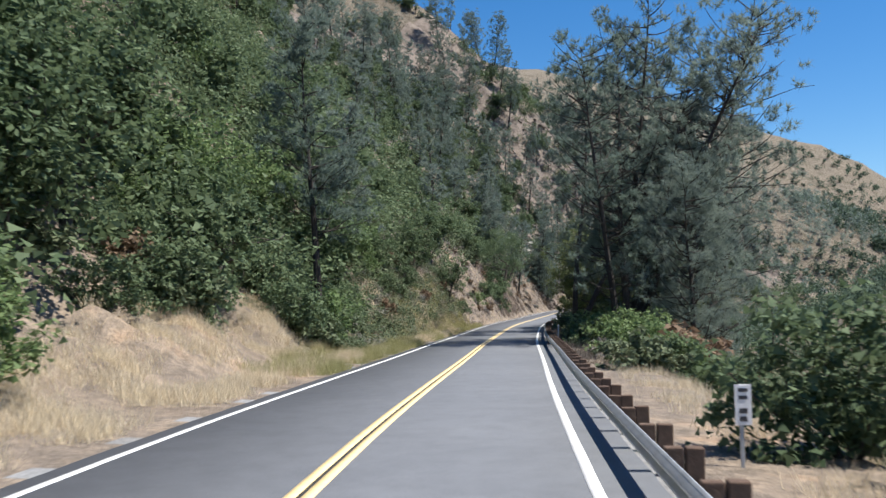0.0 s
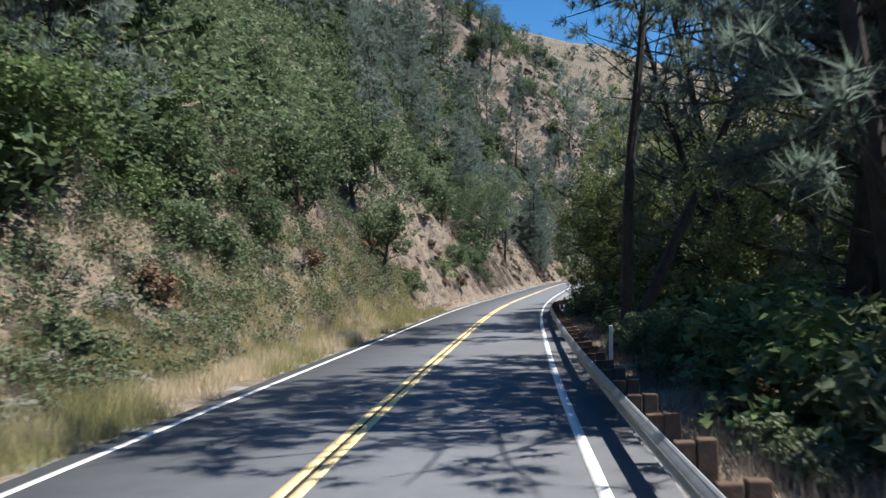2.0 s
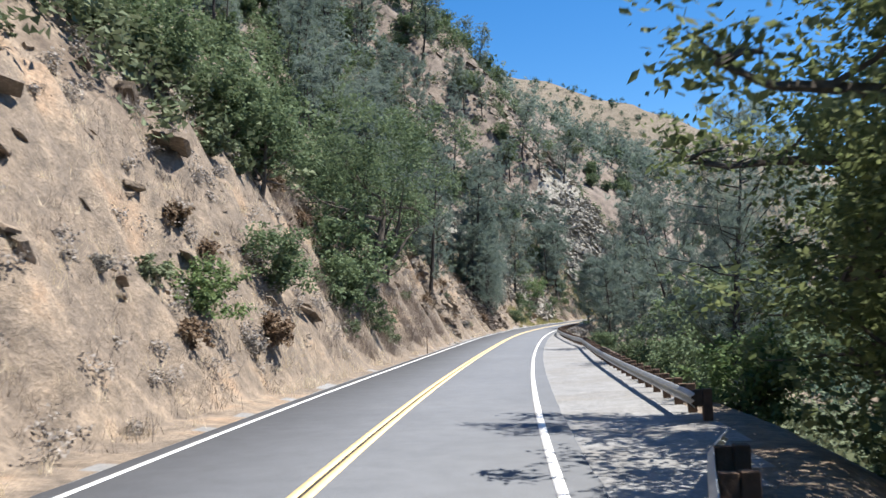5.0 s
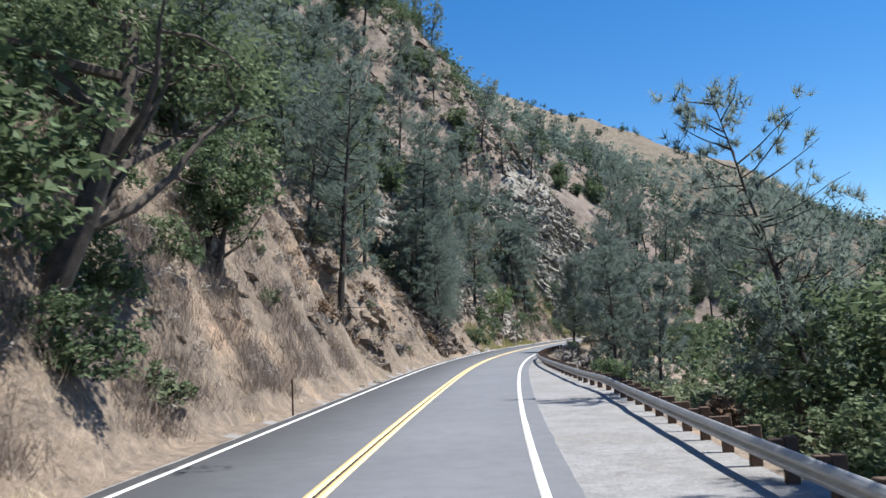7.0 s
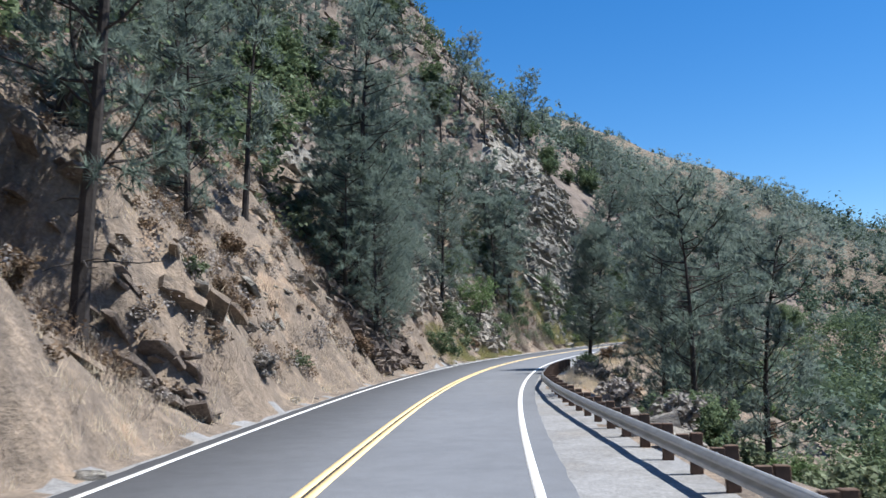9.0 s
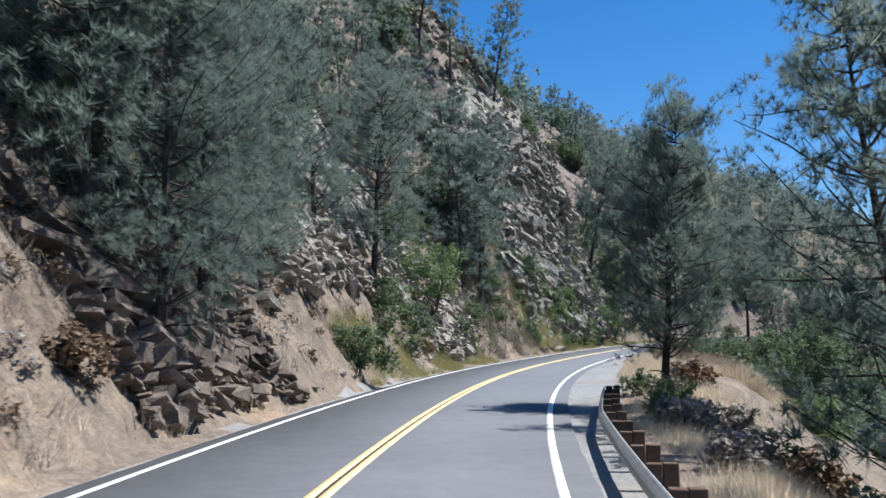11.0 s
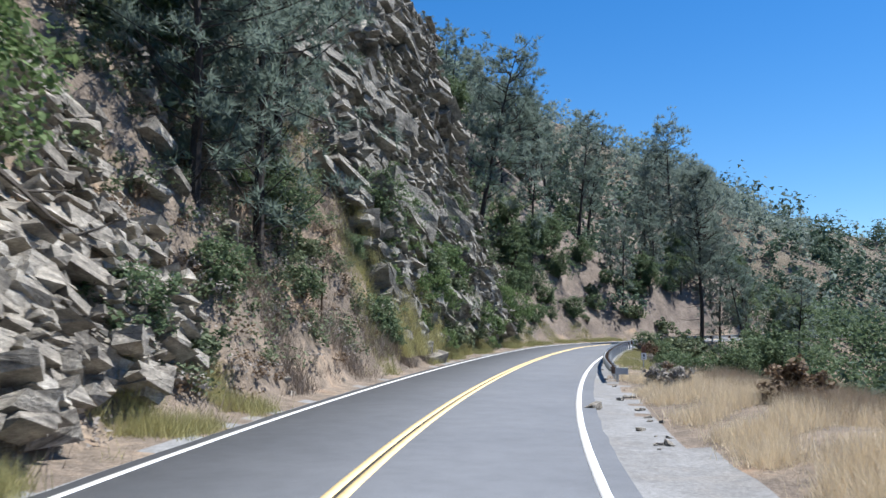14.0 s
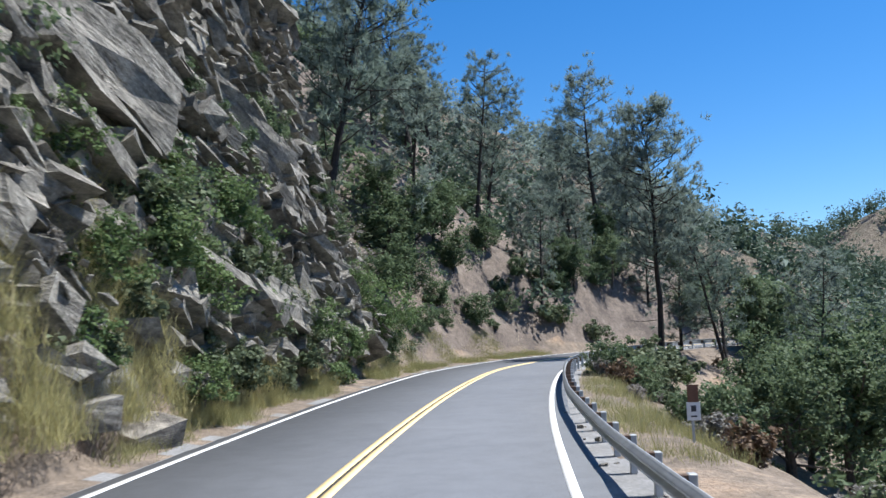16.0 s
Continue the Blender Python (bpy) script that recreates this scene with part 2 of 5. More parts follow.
def earth(name, stops, fine, scale=0.35, strength=0.7, rough=0.95, distance=0.25, bedded=False):
    """Soil, gravel or rock: broad patches of colour with a fine grain over them, and thin beds where it is bedded rock."""
    m, n, l, b = material(name, rough)
    co = n.new("ShaderNodeTexCoord").outputs["Object"]
    big = noise_node(n, l, scale, 6, 0.65, co)
    grain = noise_node(n, l, scale * 9, 6, 0.7, co)
    speck = noise_node(n, l, scale * 40, 3, 0.7, co)
    c = ramp(n, l, big, stops)
    c = mix(n, l, 0.75, c, ramp(n, l, grain, [(0.3, fine[0]), (0.7, fine[1])]), "OVERLAY")
    c = mix(n, l, 0.35, c, ramp(n, l, speck, [(0.35, (0.15, 0.15, 0.15)), (0.7, (0.85, 0.85, 0.85))]), "OVERLAY")
    if bedded:
        a = heading(300)
        across = Vector((0.38 * math.sin(a), 0.38 * math.cos(a), 1)).normalized()
        dot = n.new("ShaderNodeVectorMath")
        dot.operation = "DOT_PRODUCT"
        dot.inputs[1].default_value = across
        l.new(co, dot.inputs[0])
        far = n.new("ShaderNodeVectorMath")
        far.operation = "SCALE"
        far.inputs[0].default_value = across
        mul = n.new("ShaderNodeMath")
        mul.operation = "MULTIPLY"
        mul.inputs[1].default_value = 5.0
        l.new(dot.outputs["Value"], mul.inputs[0])
        l.new(mul.outputs[0], far.inputs["Scale"])
        both = n.new("ShaderNodeVectorMath")
        l.new(co, both.inputs[0])
        l.new(far.outputs[0], both.inputs[1])
        beds = noise_node(n, l, 1.1, 5, 0.65, both.outputs[0])
        c = mix(n, l, 0.8, c, ramp(n, l, beds, [(0.32, (0.12, 0.11, 0.10)), (0.45, (0.5, 0.49, 0.47)), (0.68, (0.8, 0.79, 0.76))]), "OVERLAY")
        plus = n.new("ShaderNodeMath")
        plus.operation = "MULTIPLY_ADD"
        plus.inputs[1].default_value = 3.0
        l.new(beds, plus.inputs[0])
        l.new(grain, plus.inputs[2])
        grain = plus.outputs[0]
    l.new(c, b.inputs["Base Color"])
    add = n.new("ShaderNodeMath")
    add.operation = "ADD"
    l.new(grain, add.inputs[0])
    l.new(speck, add.inputs[1])
    bump(n, l, b, add.outputs[0], strength, distance)
    return m


SOIL = earth("dry_soil", [(0.3, (0.112, 0.085, 0.065)), (0.42, (0.211, 0.168, 0.127)), (0.5, (0.166, 0.135, 0.107)), (0.58, (0.249, 0.198, 0.149)), (0.66, (0.292, 0.208, 0.142)), (0.78, (0.324, 0.264, 0.203))], ((0.24, 0.24, 0.24), (0.76, 0.75, 0.74)), 0.22, 0.6, distance=0.16)
FARSOIL = earth("dry_hillside", [(0.35, (0.12, 0.105, 0.07)), (0.5, (0.215, 0.178, 0.13)), (0.65, (0.155, 0.13, 0.095))], ((0.3, 0.3, 0.3), (0.7, 0.7, 0.7)), 0.06, 1.0, distance=1.0)
ROCK = earth("weathered_rock", [(0.3, (0.085, 0.083, 0.076)), (0.45, (0.185, 0.178, 0.162)), (0.6, (0.30, 0.29, 0.267)), (0.75, (0.188, 0.17, 0.147))], ((0.2, 0.2, 0.2), (0.8, 0.79, 0.76)), 0.6, 0.8, 0.85, 0.08, True)
DARKROCK = earth("red_brown_rock", [(0.3, (0.07, 0.056, 0.048)), (0.45, (0.14, 0.112, 0.094)), (0.6, (0.19, 0.155, 0.13)), (0.75, (0.235, 0.208, 0.18))], ((0.2, 0.2, 0.2), (0.8, 0.79, 0.76)), 0.4, 0.7, 0.9, 0.09)
GRAVEL = earth("gravel", [(0.3, (0.172, 0.174, 0.176)), (0.45, (0.245, 0.246, 0.246)), (0.55, (0.20, 0.199, 0.196)), (0.7, (0.235, 0.222, 0.205))], ((0.4, 0.4, 0.4), (0.62, 0.62, 0.62)), 0.35, 0.4, 0.95, 0.03)


def asphalt():
    m, n, l, b = material("asphalt", 0.85)
    co = n.new("ShaderNodeTexCoord").outputs["Object"]
    c = ramp(n, l, noise_node(n, l, 0.18, 4, 0.6, co), [(0.3, (0.120, 0.128, 0.141)), (0.7, (0.142, 0.150, 0.163))])
    c = mix(n, l, 0.5, c, ramp(n, l, noise_node(n, l, 90, 2, 0.8, co), [(0.3, (0.3, 0.3, 0.3)), (0.72, (0.72, 0.72, 0.72))]), "OVERLAY")
    c = mix(n, l, 0.35, c, ramp(n, l, noise_node(n, l, 1.6, 5, 0.7, co), [(0.35, (0.4, 0.4, 0.4)), (0.6, (0.6, 0.6, 0.6))]), "OVERLAY")
    l.new(c, b.inputs["Base Color"])
    b.inputs["Specular IOR Level"].default_value = 0.3
    bump(n, l, b, noise_node(n, l, 120, 2, 0.7, co), 0.06, 0.004)
    return m


def plain(name, color, rough=0.6, metal=0.0, var=0.25, scale=6.0, bumpy=0.0):
    m, n, l, b = material(name, rough, metal)
    co = n.new("ShaderNodeTexCoord").outputs["Object"]
    f = noise_node(n, l, scale, 5, 0.65, co)
    dark = tuple(v * (1 - var) for v in color)
    light = tuple(min(1, v * (1 + var)) for v in color)
    l.new(ramp(n, l, f, [(0.3, dark), (0.7, light)]), b.inputs["Base Color"])
    if bumpy:
        bump(n, l, b, noise_node(n, l, scale * 3, 4, 0.6, co), bumpy, 0.02)
    return m


ASPHALT = asphalt()
WHITE = plain("white_road_paint", (0.78, 0.78, 0.76), 0.6, 0, 0.12, 5)
YELLOW = plain("yellow_road_paint", (0.86, 0.65, 0.32), 0.6, 0, 0.14, 5)
BITUMEN = plain("dark_bitumen", (0.03, 0.027, 0.022), 0.8, 0, 0.3, 9)
STEEL = plain("galvanised_steel", (0.42, 0.44, 0.46), 0.5, 0.35, 0.18, 3)
WOOD = plain("creosoted_wood", (0.10, 0.062, 0.042), 0.9, 0, 0.45, 5, 0.5)
BARK_P = plain("pine_bark", (0.036, 0.03, 0.027), 0.95, 0, 0.5, 4, 0.9)
BARK_O = plain("oak_bark", (0.085, 0.072, 0.060), 0.95, 0, 0.45, 5, 0.9)
SIGN = plain("white_sign_paint", (0.78, 0.78, 0.78), 0.5, 0, 0.06, 8)
DARKMARK = plain("dark_lettering", (0.04, 0.04, 0.05), 0.6, 0, 0.1, 8)
RUSTMARK = plain("dark_reflector", (0.16, 0.07, 0.04), 0.5, 0, 0.2, 8)


def foliage(name, a, b_, trans=0.25, rough=0.65):
    """Leaves of one kind; each leaf takes its own shade between a and b_."""
    m, n, l, b = material(name, rough)
    g = n.new("ShaderNodeNewGeometry").outputs["Random Per Island"]
    o = n.new("ShaderNodeObjectInfo").outputs["Random"]
    c = ramp(n, l, g, [(0.0, a), (1.0, b_)])
    c = mix(n, l, 0.55, c, ramp(n, l, o, [(0.0, (0.36, 0.38, 0.34)), (1.0, (0.64, 0.60, 0.58))]), "OVERLAY")
    l.new(c, b.inputs["Base Color"])
    b.inputs["Specular IOR Level"].default_value = 0.15
    tr = n.new("ShaderNodeBsdfTranslucent")
    l.new(c, tr.inputs["Color"])
    ms = n.new("ShaderNodeMixShader")
    ms.inputs[0].default_value = trans
    l.new(b.outputs[0], ms.inputs[1])
    l.new(tr.outputs[0], ms.inputs[2])
    l.new(ms.outputs[0], n["Material Output"].inputs["Surface"])
    return m


LEAF_OAK = foliage("oak_leaves", (0.072, 0.112, 0.06), (0.17, 0.228, 0.128), 0.36)
LEAF_RIVER = foliage("riverside_leaves", (0.085, 0.115, 0.05), (0.215, 0.255, 0.118), 0.5)
LEAF_FAR = foliage("distant_leaves", (0.05, 0.085, 0.06), (0.115, 0.165, 0.118), 0.25)
LEAF_BRIGHT = foliage("bright_leaves", (0.08, 0.135, 0.052), (0.188, 0.258, 0.118), 0.35)
LEAF_PINE = foliage("pine_needles", (0.11, 0.15, 0.132), (0.25, 0.315, 0.28), 0.58)
LEAF_OLIVE = foliage("chaparral_leaves", (0.082, 0.112, 0.064), (0.172, 0.208, 0.128))
LEAF_BROWN = foliage("dead_leaves", (0.13, 0.088, 0.06), (0.23, 0.165, 0.115), 0.2)
LEAF_GREY = foliage("sage_leaves", (0.20, 0.19, 0.18), (0.34, 0.32, 0.30), 0.2)
DRYBRUSH = foliage("dry_brush_twigs", (0.13, 0.108, 0.092), (0.29, 0.25, 0.215), 0.2, 0.8)
STRAW = foliage("dry_grass_blades", (0.56, 0.47, 0.34), (0.84, 0.74, 0.57), 0.3, 0.7)
DEADGRASS = foliage("dead_grass_heads", (0.25, 0.20, 0.15), (0.44, 0.36, 0.27), 0.3, 0.8)
GREENGRASS = foliage("yellow_green_grass", (0.25, 0.25, 0.11), (0.50, 0.47, 0.24), 0.35, 0.7)


# ---- mesh helpers ----
def mesh_np(name, verts, faces, mats):
    """A mesh from an array of points and an array of faces of one size."""
    me = bpy.data.meshes.new(name)
    k = faces.shape[1]
    me.vertices.add(len(verts))
    me.vertices.foreach_set("co", np.asarray(verts, dtype=np.float32).ravel())
    me.loops.add(faces.size)
    me.loops.foreach_set("vertex_index", faces.astype(np.int32).ravel())
    me.polygons.add(len(faces))
    me.polygons.foreach_set("loop_start", np.arange(0, faces.size, k, dtype=np.int32))
    for m in mats:
        me.materials.append(m)
    me.update(calc_edges=True)
    return me


def part(name, bm, mat, parent, label=""):
    me = bpy.data.meshes.new(name)
    bm.to_mesh(me)
    bm.free()
    me.materials.append(mat)
    ob = new(name, me)
    ob.parent = parent
    return tagged(ob, label)


def part_np(name, me, parent, label=""):
    ob = new(name, me)
    ob.parent = parent
    return tagged(ob, label)


def tube(bm, pts, radii, sides=7):
    """A tapered round limb along pts."""
    rings = []
    for i, p in enumerate(pts):
        a = pts[max(i - 1, 0)]
        b = pts[min(i + 1, len(pts) - 1)]
        d = (b - a).normalized()
        x = d.cross(Vector((0.31, 0.95, 0.1))).normalized()
        y = d.cross(x)
        rings.append([bm.verts.new(p + (x * math.cos(t) + y * math.sin(t)) * radii[i]) for t in [2 * math.pi * k / sides for k in range(sides)]])
    for r, q in zip(rings, rings[1:]):
        for k in range(sides):
            bm.faces.new((r[k], r[(k + 1) % sides], q[(k + 1) % sides], q[k]))
    if radii[0] > 0.005:
        bm.faces.new(rings[0][::-1])
    bm.faces.new(rings[-1])


def box(bm, m, sx, sy, sz, bevel=0.0):
    r = bmesh.ops.create_cube(bm, size=1, matrix=m @ Matrix.Diagonal((sx, sy, sz, 1)))
    if bevel:
        es = list({e for v in r["verts"] for e in v.link_edges})
        bmesh.ops.bevel(bm, geom=es, offset=bevel, segments=1, affect="EDGES")


# ---- the ground: one sheet ----
def spread(stops):
    out = []
    for a, b, step in stops:
        k = max(1, round((b - a) / step))
        out += [a + (b - a) * i / k for i in range(k)]
    return out + [stops[-1][1]]


def build_ground():
    sv = spread([(-58, -10, 4), (-10, 174, 0.75), (174, 194, 0.34), (194, 340, 0.75), (340, 420, 2.0), (420, 700, 7), (700, 1495, 25)])
    uv = spread([(-1400, -420, 70), (-420, -120, 10), (-120, -50, 4), (-50, -22, 1.5), (-22, -11, 0.55), (-11, -4, 0.36), (-4, -3.6, 0.4), (-3.6, 3.6, 2.4), (3.6, 9, 0.45), (9, 22, 1.1), (22, 60, 4), (60, 400, 12), (400, 1200, 100)])
    verts, mi = [], []
    for s in sv:
        sh = bend(s)
        for u in uv:
            w = u + sh * (1 - smooth(30, 160, abs(u)))
            verts.append(place(s, w, ground(s, w)))
    nu = len(uv)
    i, j = np.meshgrid(np.arange(len(sv) - 1), np.arange(nu - 1), indexing="ij")
    a = (i * nu + j).ravel()
    faces = np.stack([a, a + 1, a + nu + 1, a + nu], 1)
    me = mesh_np("ground", np.array(verts), faces, [SOIL, ROCK, GRAVEL, FARSOIL, DARKROCK])
    for s in range(len(sv) - 1):
        sm = (sv[s] + sv[s + 1]) / 2
        toe, flat = toe_at(sm), max(pw(sm, RAIL_U) + 0.5, pw(sm, SHOULDER))
        for k in range(nu - 1):
            u = (uv[k] + uv[k + 1]) / 2
            jit = 0.4 * noise.noise(Vector((sm * 0.7, u, 0)))
            if u < -90 or sm > 420:
                mi.append(3)
            elif u < 0 and rocky(sm, -u - toe) + 0.25 * noise.noise(Vector((sm * 0.4, u * 0.4, 8))) > 0.42:
                mi.append(4 if -u - toe > 13 else 1)
            elif u < 0 and max(smooth(180, 215, sm) * smooth(7, 15, -u - toe), 0.85 * smooth(321, 330, sm) * smooth(0, 1.2, -u - toe)) + 0.5 * noise.noise(Vector((sm * 0.12, u * 0.12, 5))) > 0.36:
                mi.append(4)
            elif -4.15 + jit * 0.4 < u < (flat + jit if sm < 226 or sm > 286 else pw(sm, SHOULDER) + 0.1 + 1.6 * jit):
                mi.append(2)
            else:
                mi.append(0)
    me.polygons.foreach_set("material_index", np.array(mi, dtype=np.int32))
    return tagged(new("ground", me), "dry tan canyon slopes of soil, gravel and broken rock", "ground", kind="structure")


build_ground()


def strip(name, s_a, s_b, u_a, u_b, h, thick, mat, step=2.0, wob=0.0):
    """A ribbon along the road between two offsets, with a drop at its edges."""
    sv = spread([(s_a, s_b, step)])
    V = []
    for s in sv:
        ua = u_a(s) if callable(u_a) else u_a
        ub = u_b(s) if callable(u_b) else u_b
        e = wob * noise.noise(Vector((s * 0.9, ua, 1.0)))
        e2 = wob * noise.noise(Vector((s * 0.9, ub, 4.0)))
        b = bend(s)
        V += [place(s, b + ua + e, h - thick), place(s, b + ua + e, h), place(s, b + ub + e2, h), place(s, b + ub + e2, h - thick)]
    F = []
    for i in range(len(sv) - 1):
        for k in range(3):
            F.append((i * 4 + k, i * 4 + k + 1, i * 4 + k + 5, i * 4 + k + 4))
    me = mesh_np(name, np.array(V), np.array(F), [mat])
    return me


def edge_at(s):
    """Distance of the edge lines from the middle: a little wider round the last bend."""
    return LANE + 0.09 * smooth(225, 260, s)


def build_road():
    road = tagged(new("road", strip("road", -58, 384, -LANE - 0.42, lambda s: pw(s, PAVED), 0.0, 0.12, ASPHALT, 1.0, 0.06)),
                  "grey worn asphalt of a two-lane canyon road", "road", kind="structure")
    part_np("edge_line", strip("edge_line", -58, 384, lambda s: -edge_at(s) - 0.07, lambda s: 0.07 - edge_at(s), 0.006, 0.006, WHITE, 1.0, 0.008), road, "white painted edge line")
    part_np("edge_line", strip("edge_line", -58, 384, lambda s: edge_at(s) - 0.08, lambda s: edge_at(s) + 0.08, 0.006, 0.006, WHITE, 1.0, 0.008), road, "white painted edge line")
    part_np("centre_gap", strip("centre_gap", -58, 384, -0.028, 0.028, 0.004, 0.004, BITUMEN, 1.0, 0.006), road, "dark gap between the centre lines")
    for c in (-0.105, 0.105):
        part_np("centre_line", strip("centre_line", -58, 384, c - 0.075, c + 0.075, 0.006, 0.006, YELLOW, 1.0, 0.006), road, "yellow painted centre line")
    return road


build_road()


# ---- guard rails ----
PROFILE = [(-0.155, 0.0), (-0.12, -0.012), (-0.085, -0.075), (-0.045, -0.08), (-0.01, -0.012), (0.01, -0.012), (0.045, -0.08), (0.085, -0.075), (0.12, -0.012), (0.155, 0.0)]


def guard_rail(s_a, s_b, top, label, posts_wood=True, plate=False):
    """A corrugated steel beam on posts with blocks, following the shoulder."""
    rail = tagged(new("guard_rail"), label, "guard rail", "guard rails")
    sv = spread([(s_a, s_b, 0.95)])
    V, F = [], []
    P = [(z, o) for z, o in PROFILE] + [(z, o + 0.012) for z, o in reversed(PROFILE)]
    n = len(P)
    for s in sv:
        u0 = pw(s, RAIL_U) + bend(s)
        for z, o in P:
            V.append(place(s, u0 + o, top - 0.155 + z))
    for i in range(len(sv) - 1):
        for k in range(n):
            F.append((i * n + k, i * n + (k + 1) % n, (i + 1) * n + (k + 1) % n, (i + 1) * n + k))
    part_np("beam", mesh_np("beam", np.array(V), np.array(F), [STEEL]), rail, "galvanised corrugated steel beam")
    bm = bmesh.new()
    box(bm, pose(0, 0, -0.15 if posts_wood else -0.24), 0.20 if posts_wood else 0.11, 0.155, 1.55, 0.012)
    bm.normal_update()
    post_me = bpy.data.meshes.new("post")
    bm.to_mesh(post_me)
    bm.free()
    post_me.materials.append(WOOD if posts_wood else STEEL)
    bm = bmesh.new()
    box(bm, pose(0, 0, 0 if posts_wood else -0.05), 0.20, 0.15, 0.36 if posts_wood else 0.26, 0.01)
    block_me = bpy.data.meshes.new("block")
    bm.to_mesh(block_me)
    bm.free()
    block_me.materials.append(WOOD)
    rnd = random.Random(int(s_a) + 7)
    s = s_a + 0.6
    while s < s_b - 0.2:
        u0 = pw(s, RAIL_U) + bend(s)
        h = -heading(s) - math.atan((bend(s + 0.5) - bend(s - 0.5)))
        for name, me, du, z in (("post", post_me, 0.34 if posts_wood else 0.25, 0.06), ("block", block_me, 0.125, top - 0.15)):
            ob = new(name, me)
            ob.parent = rail
            g = ground(s, u0 + du) if name == "post" else 0.0
            ob.matrix_basis = Matrix.Translation(place(s, u0 + du, z + (max(g, -0.3) if name == "post" else 0))) @ Euler((rnd.uniform(-0.03, 0.03), rnd.uniform(-0.03, 0.03), h)).to_matrix().to_4x4()
        s += 1.905
    if plate:
        bm = bmesh.new()
        p0, h = place(s_a, pw(s_a, RAIL_U)), -heading(s_a)
        box(bm, Matrix.Translation(place(s_a - 0.12, pw(s_a, RAIL_U) + 0.38, top - 0.19)) @ Euler((0, 0, h + 0.12)).to_matrix().to_4x4(), 0.5, 0.03, 0.26, 0.01)
        part("end_plate", bm, STEEL, rail, "flat grey steel end buffer")
    return rail


guard_rail(-40, 115, 0.58, "galvanised guard rail on brown timber posts beside the lane")
guard_rail(121, 229, 0.58, "galvanised guard rail on short posts round a gravel turnout")
guard_rail(281.5, 374, 0.60, "galvanised guard rail curving along the outside of a bend", posts_wood=False, plate=True)


# ---- plants ----
def quads(c, ax, ay):
    """Leaf quads from centres and half axes, each n x 3."""
    V = np.stack([c - ax, c - 0.2 * ax - ay, c + ax, c - 0.2 * ax + ay], 1).reshape(-1, 3)
    return V, np.arange(len(V)).reshape(-1, 4)


def tris(c, ax, ay):
    """Three-cornered leaves or needles from centres and half axes."""
    V = np.stack([c - ax - ay, c - ax + ay, c + ax], 1).reshape(-1, 3)
    return V, np.arange(len(V)).reshape(-1, 3)


def unit(v):
    return v / (np.linalg.norm(v, axis=-1, keepdims=True) + 1e-9)


def leaf_clumps(rng, centres, radii, per, size, flat=0.75, shape=quads):
    """Leaves scattered in clumps, denser towards each clump's shell."""
    c = np.repeat(centres, per, 0)
    r = np.repeat(radii, per)[:, None]
    d = unit(rng.normal(size=c.shape))
    p = c + d * r * (rng.random((len(c), 1)) ** 0.45) * np.array([1, 1, flat])
    up = unit(rng.normal(size=c.shape) * 0.55 + d * 0.45 + np.array([0, 0, 0.85]))
    ax = unit(np.cross(up, rng.normal(size=c.shape)))
    ay = np.cross(up, ax)
    k = size * rng.uniform(0.65, 1.35, (len(c), 1))
    return shape(p, ax * k, ay * k * (0.55 if shape is quads else 0.8))


def limb_pts(rng, a, d, length, n, curl, up):
    pts, d = [Vector(a)], Vector(d).normalized()
    for _ in range(n):
        d = (d + Vector(rng.normal(size=3)) * curl + Vector((0, 0, up))).normalized()
        pts.append(pts[-1] + d * (length / n))
    return pts


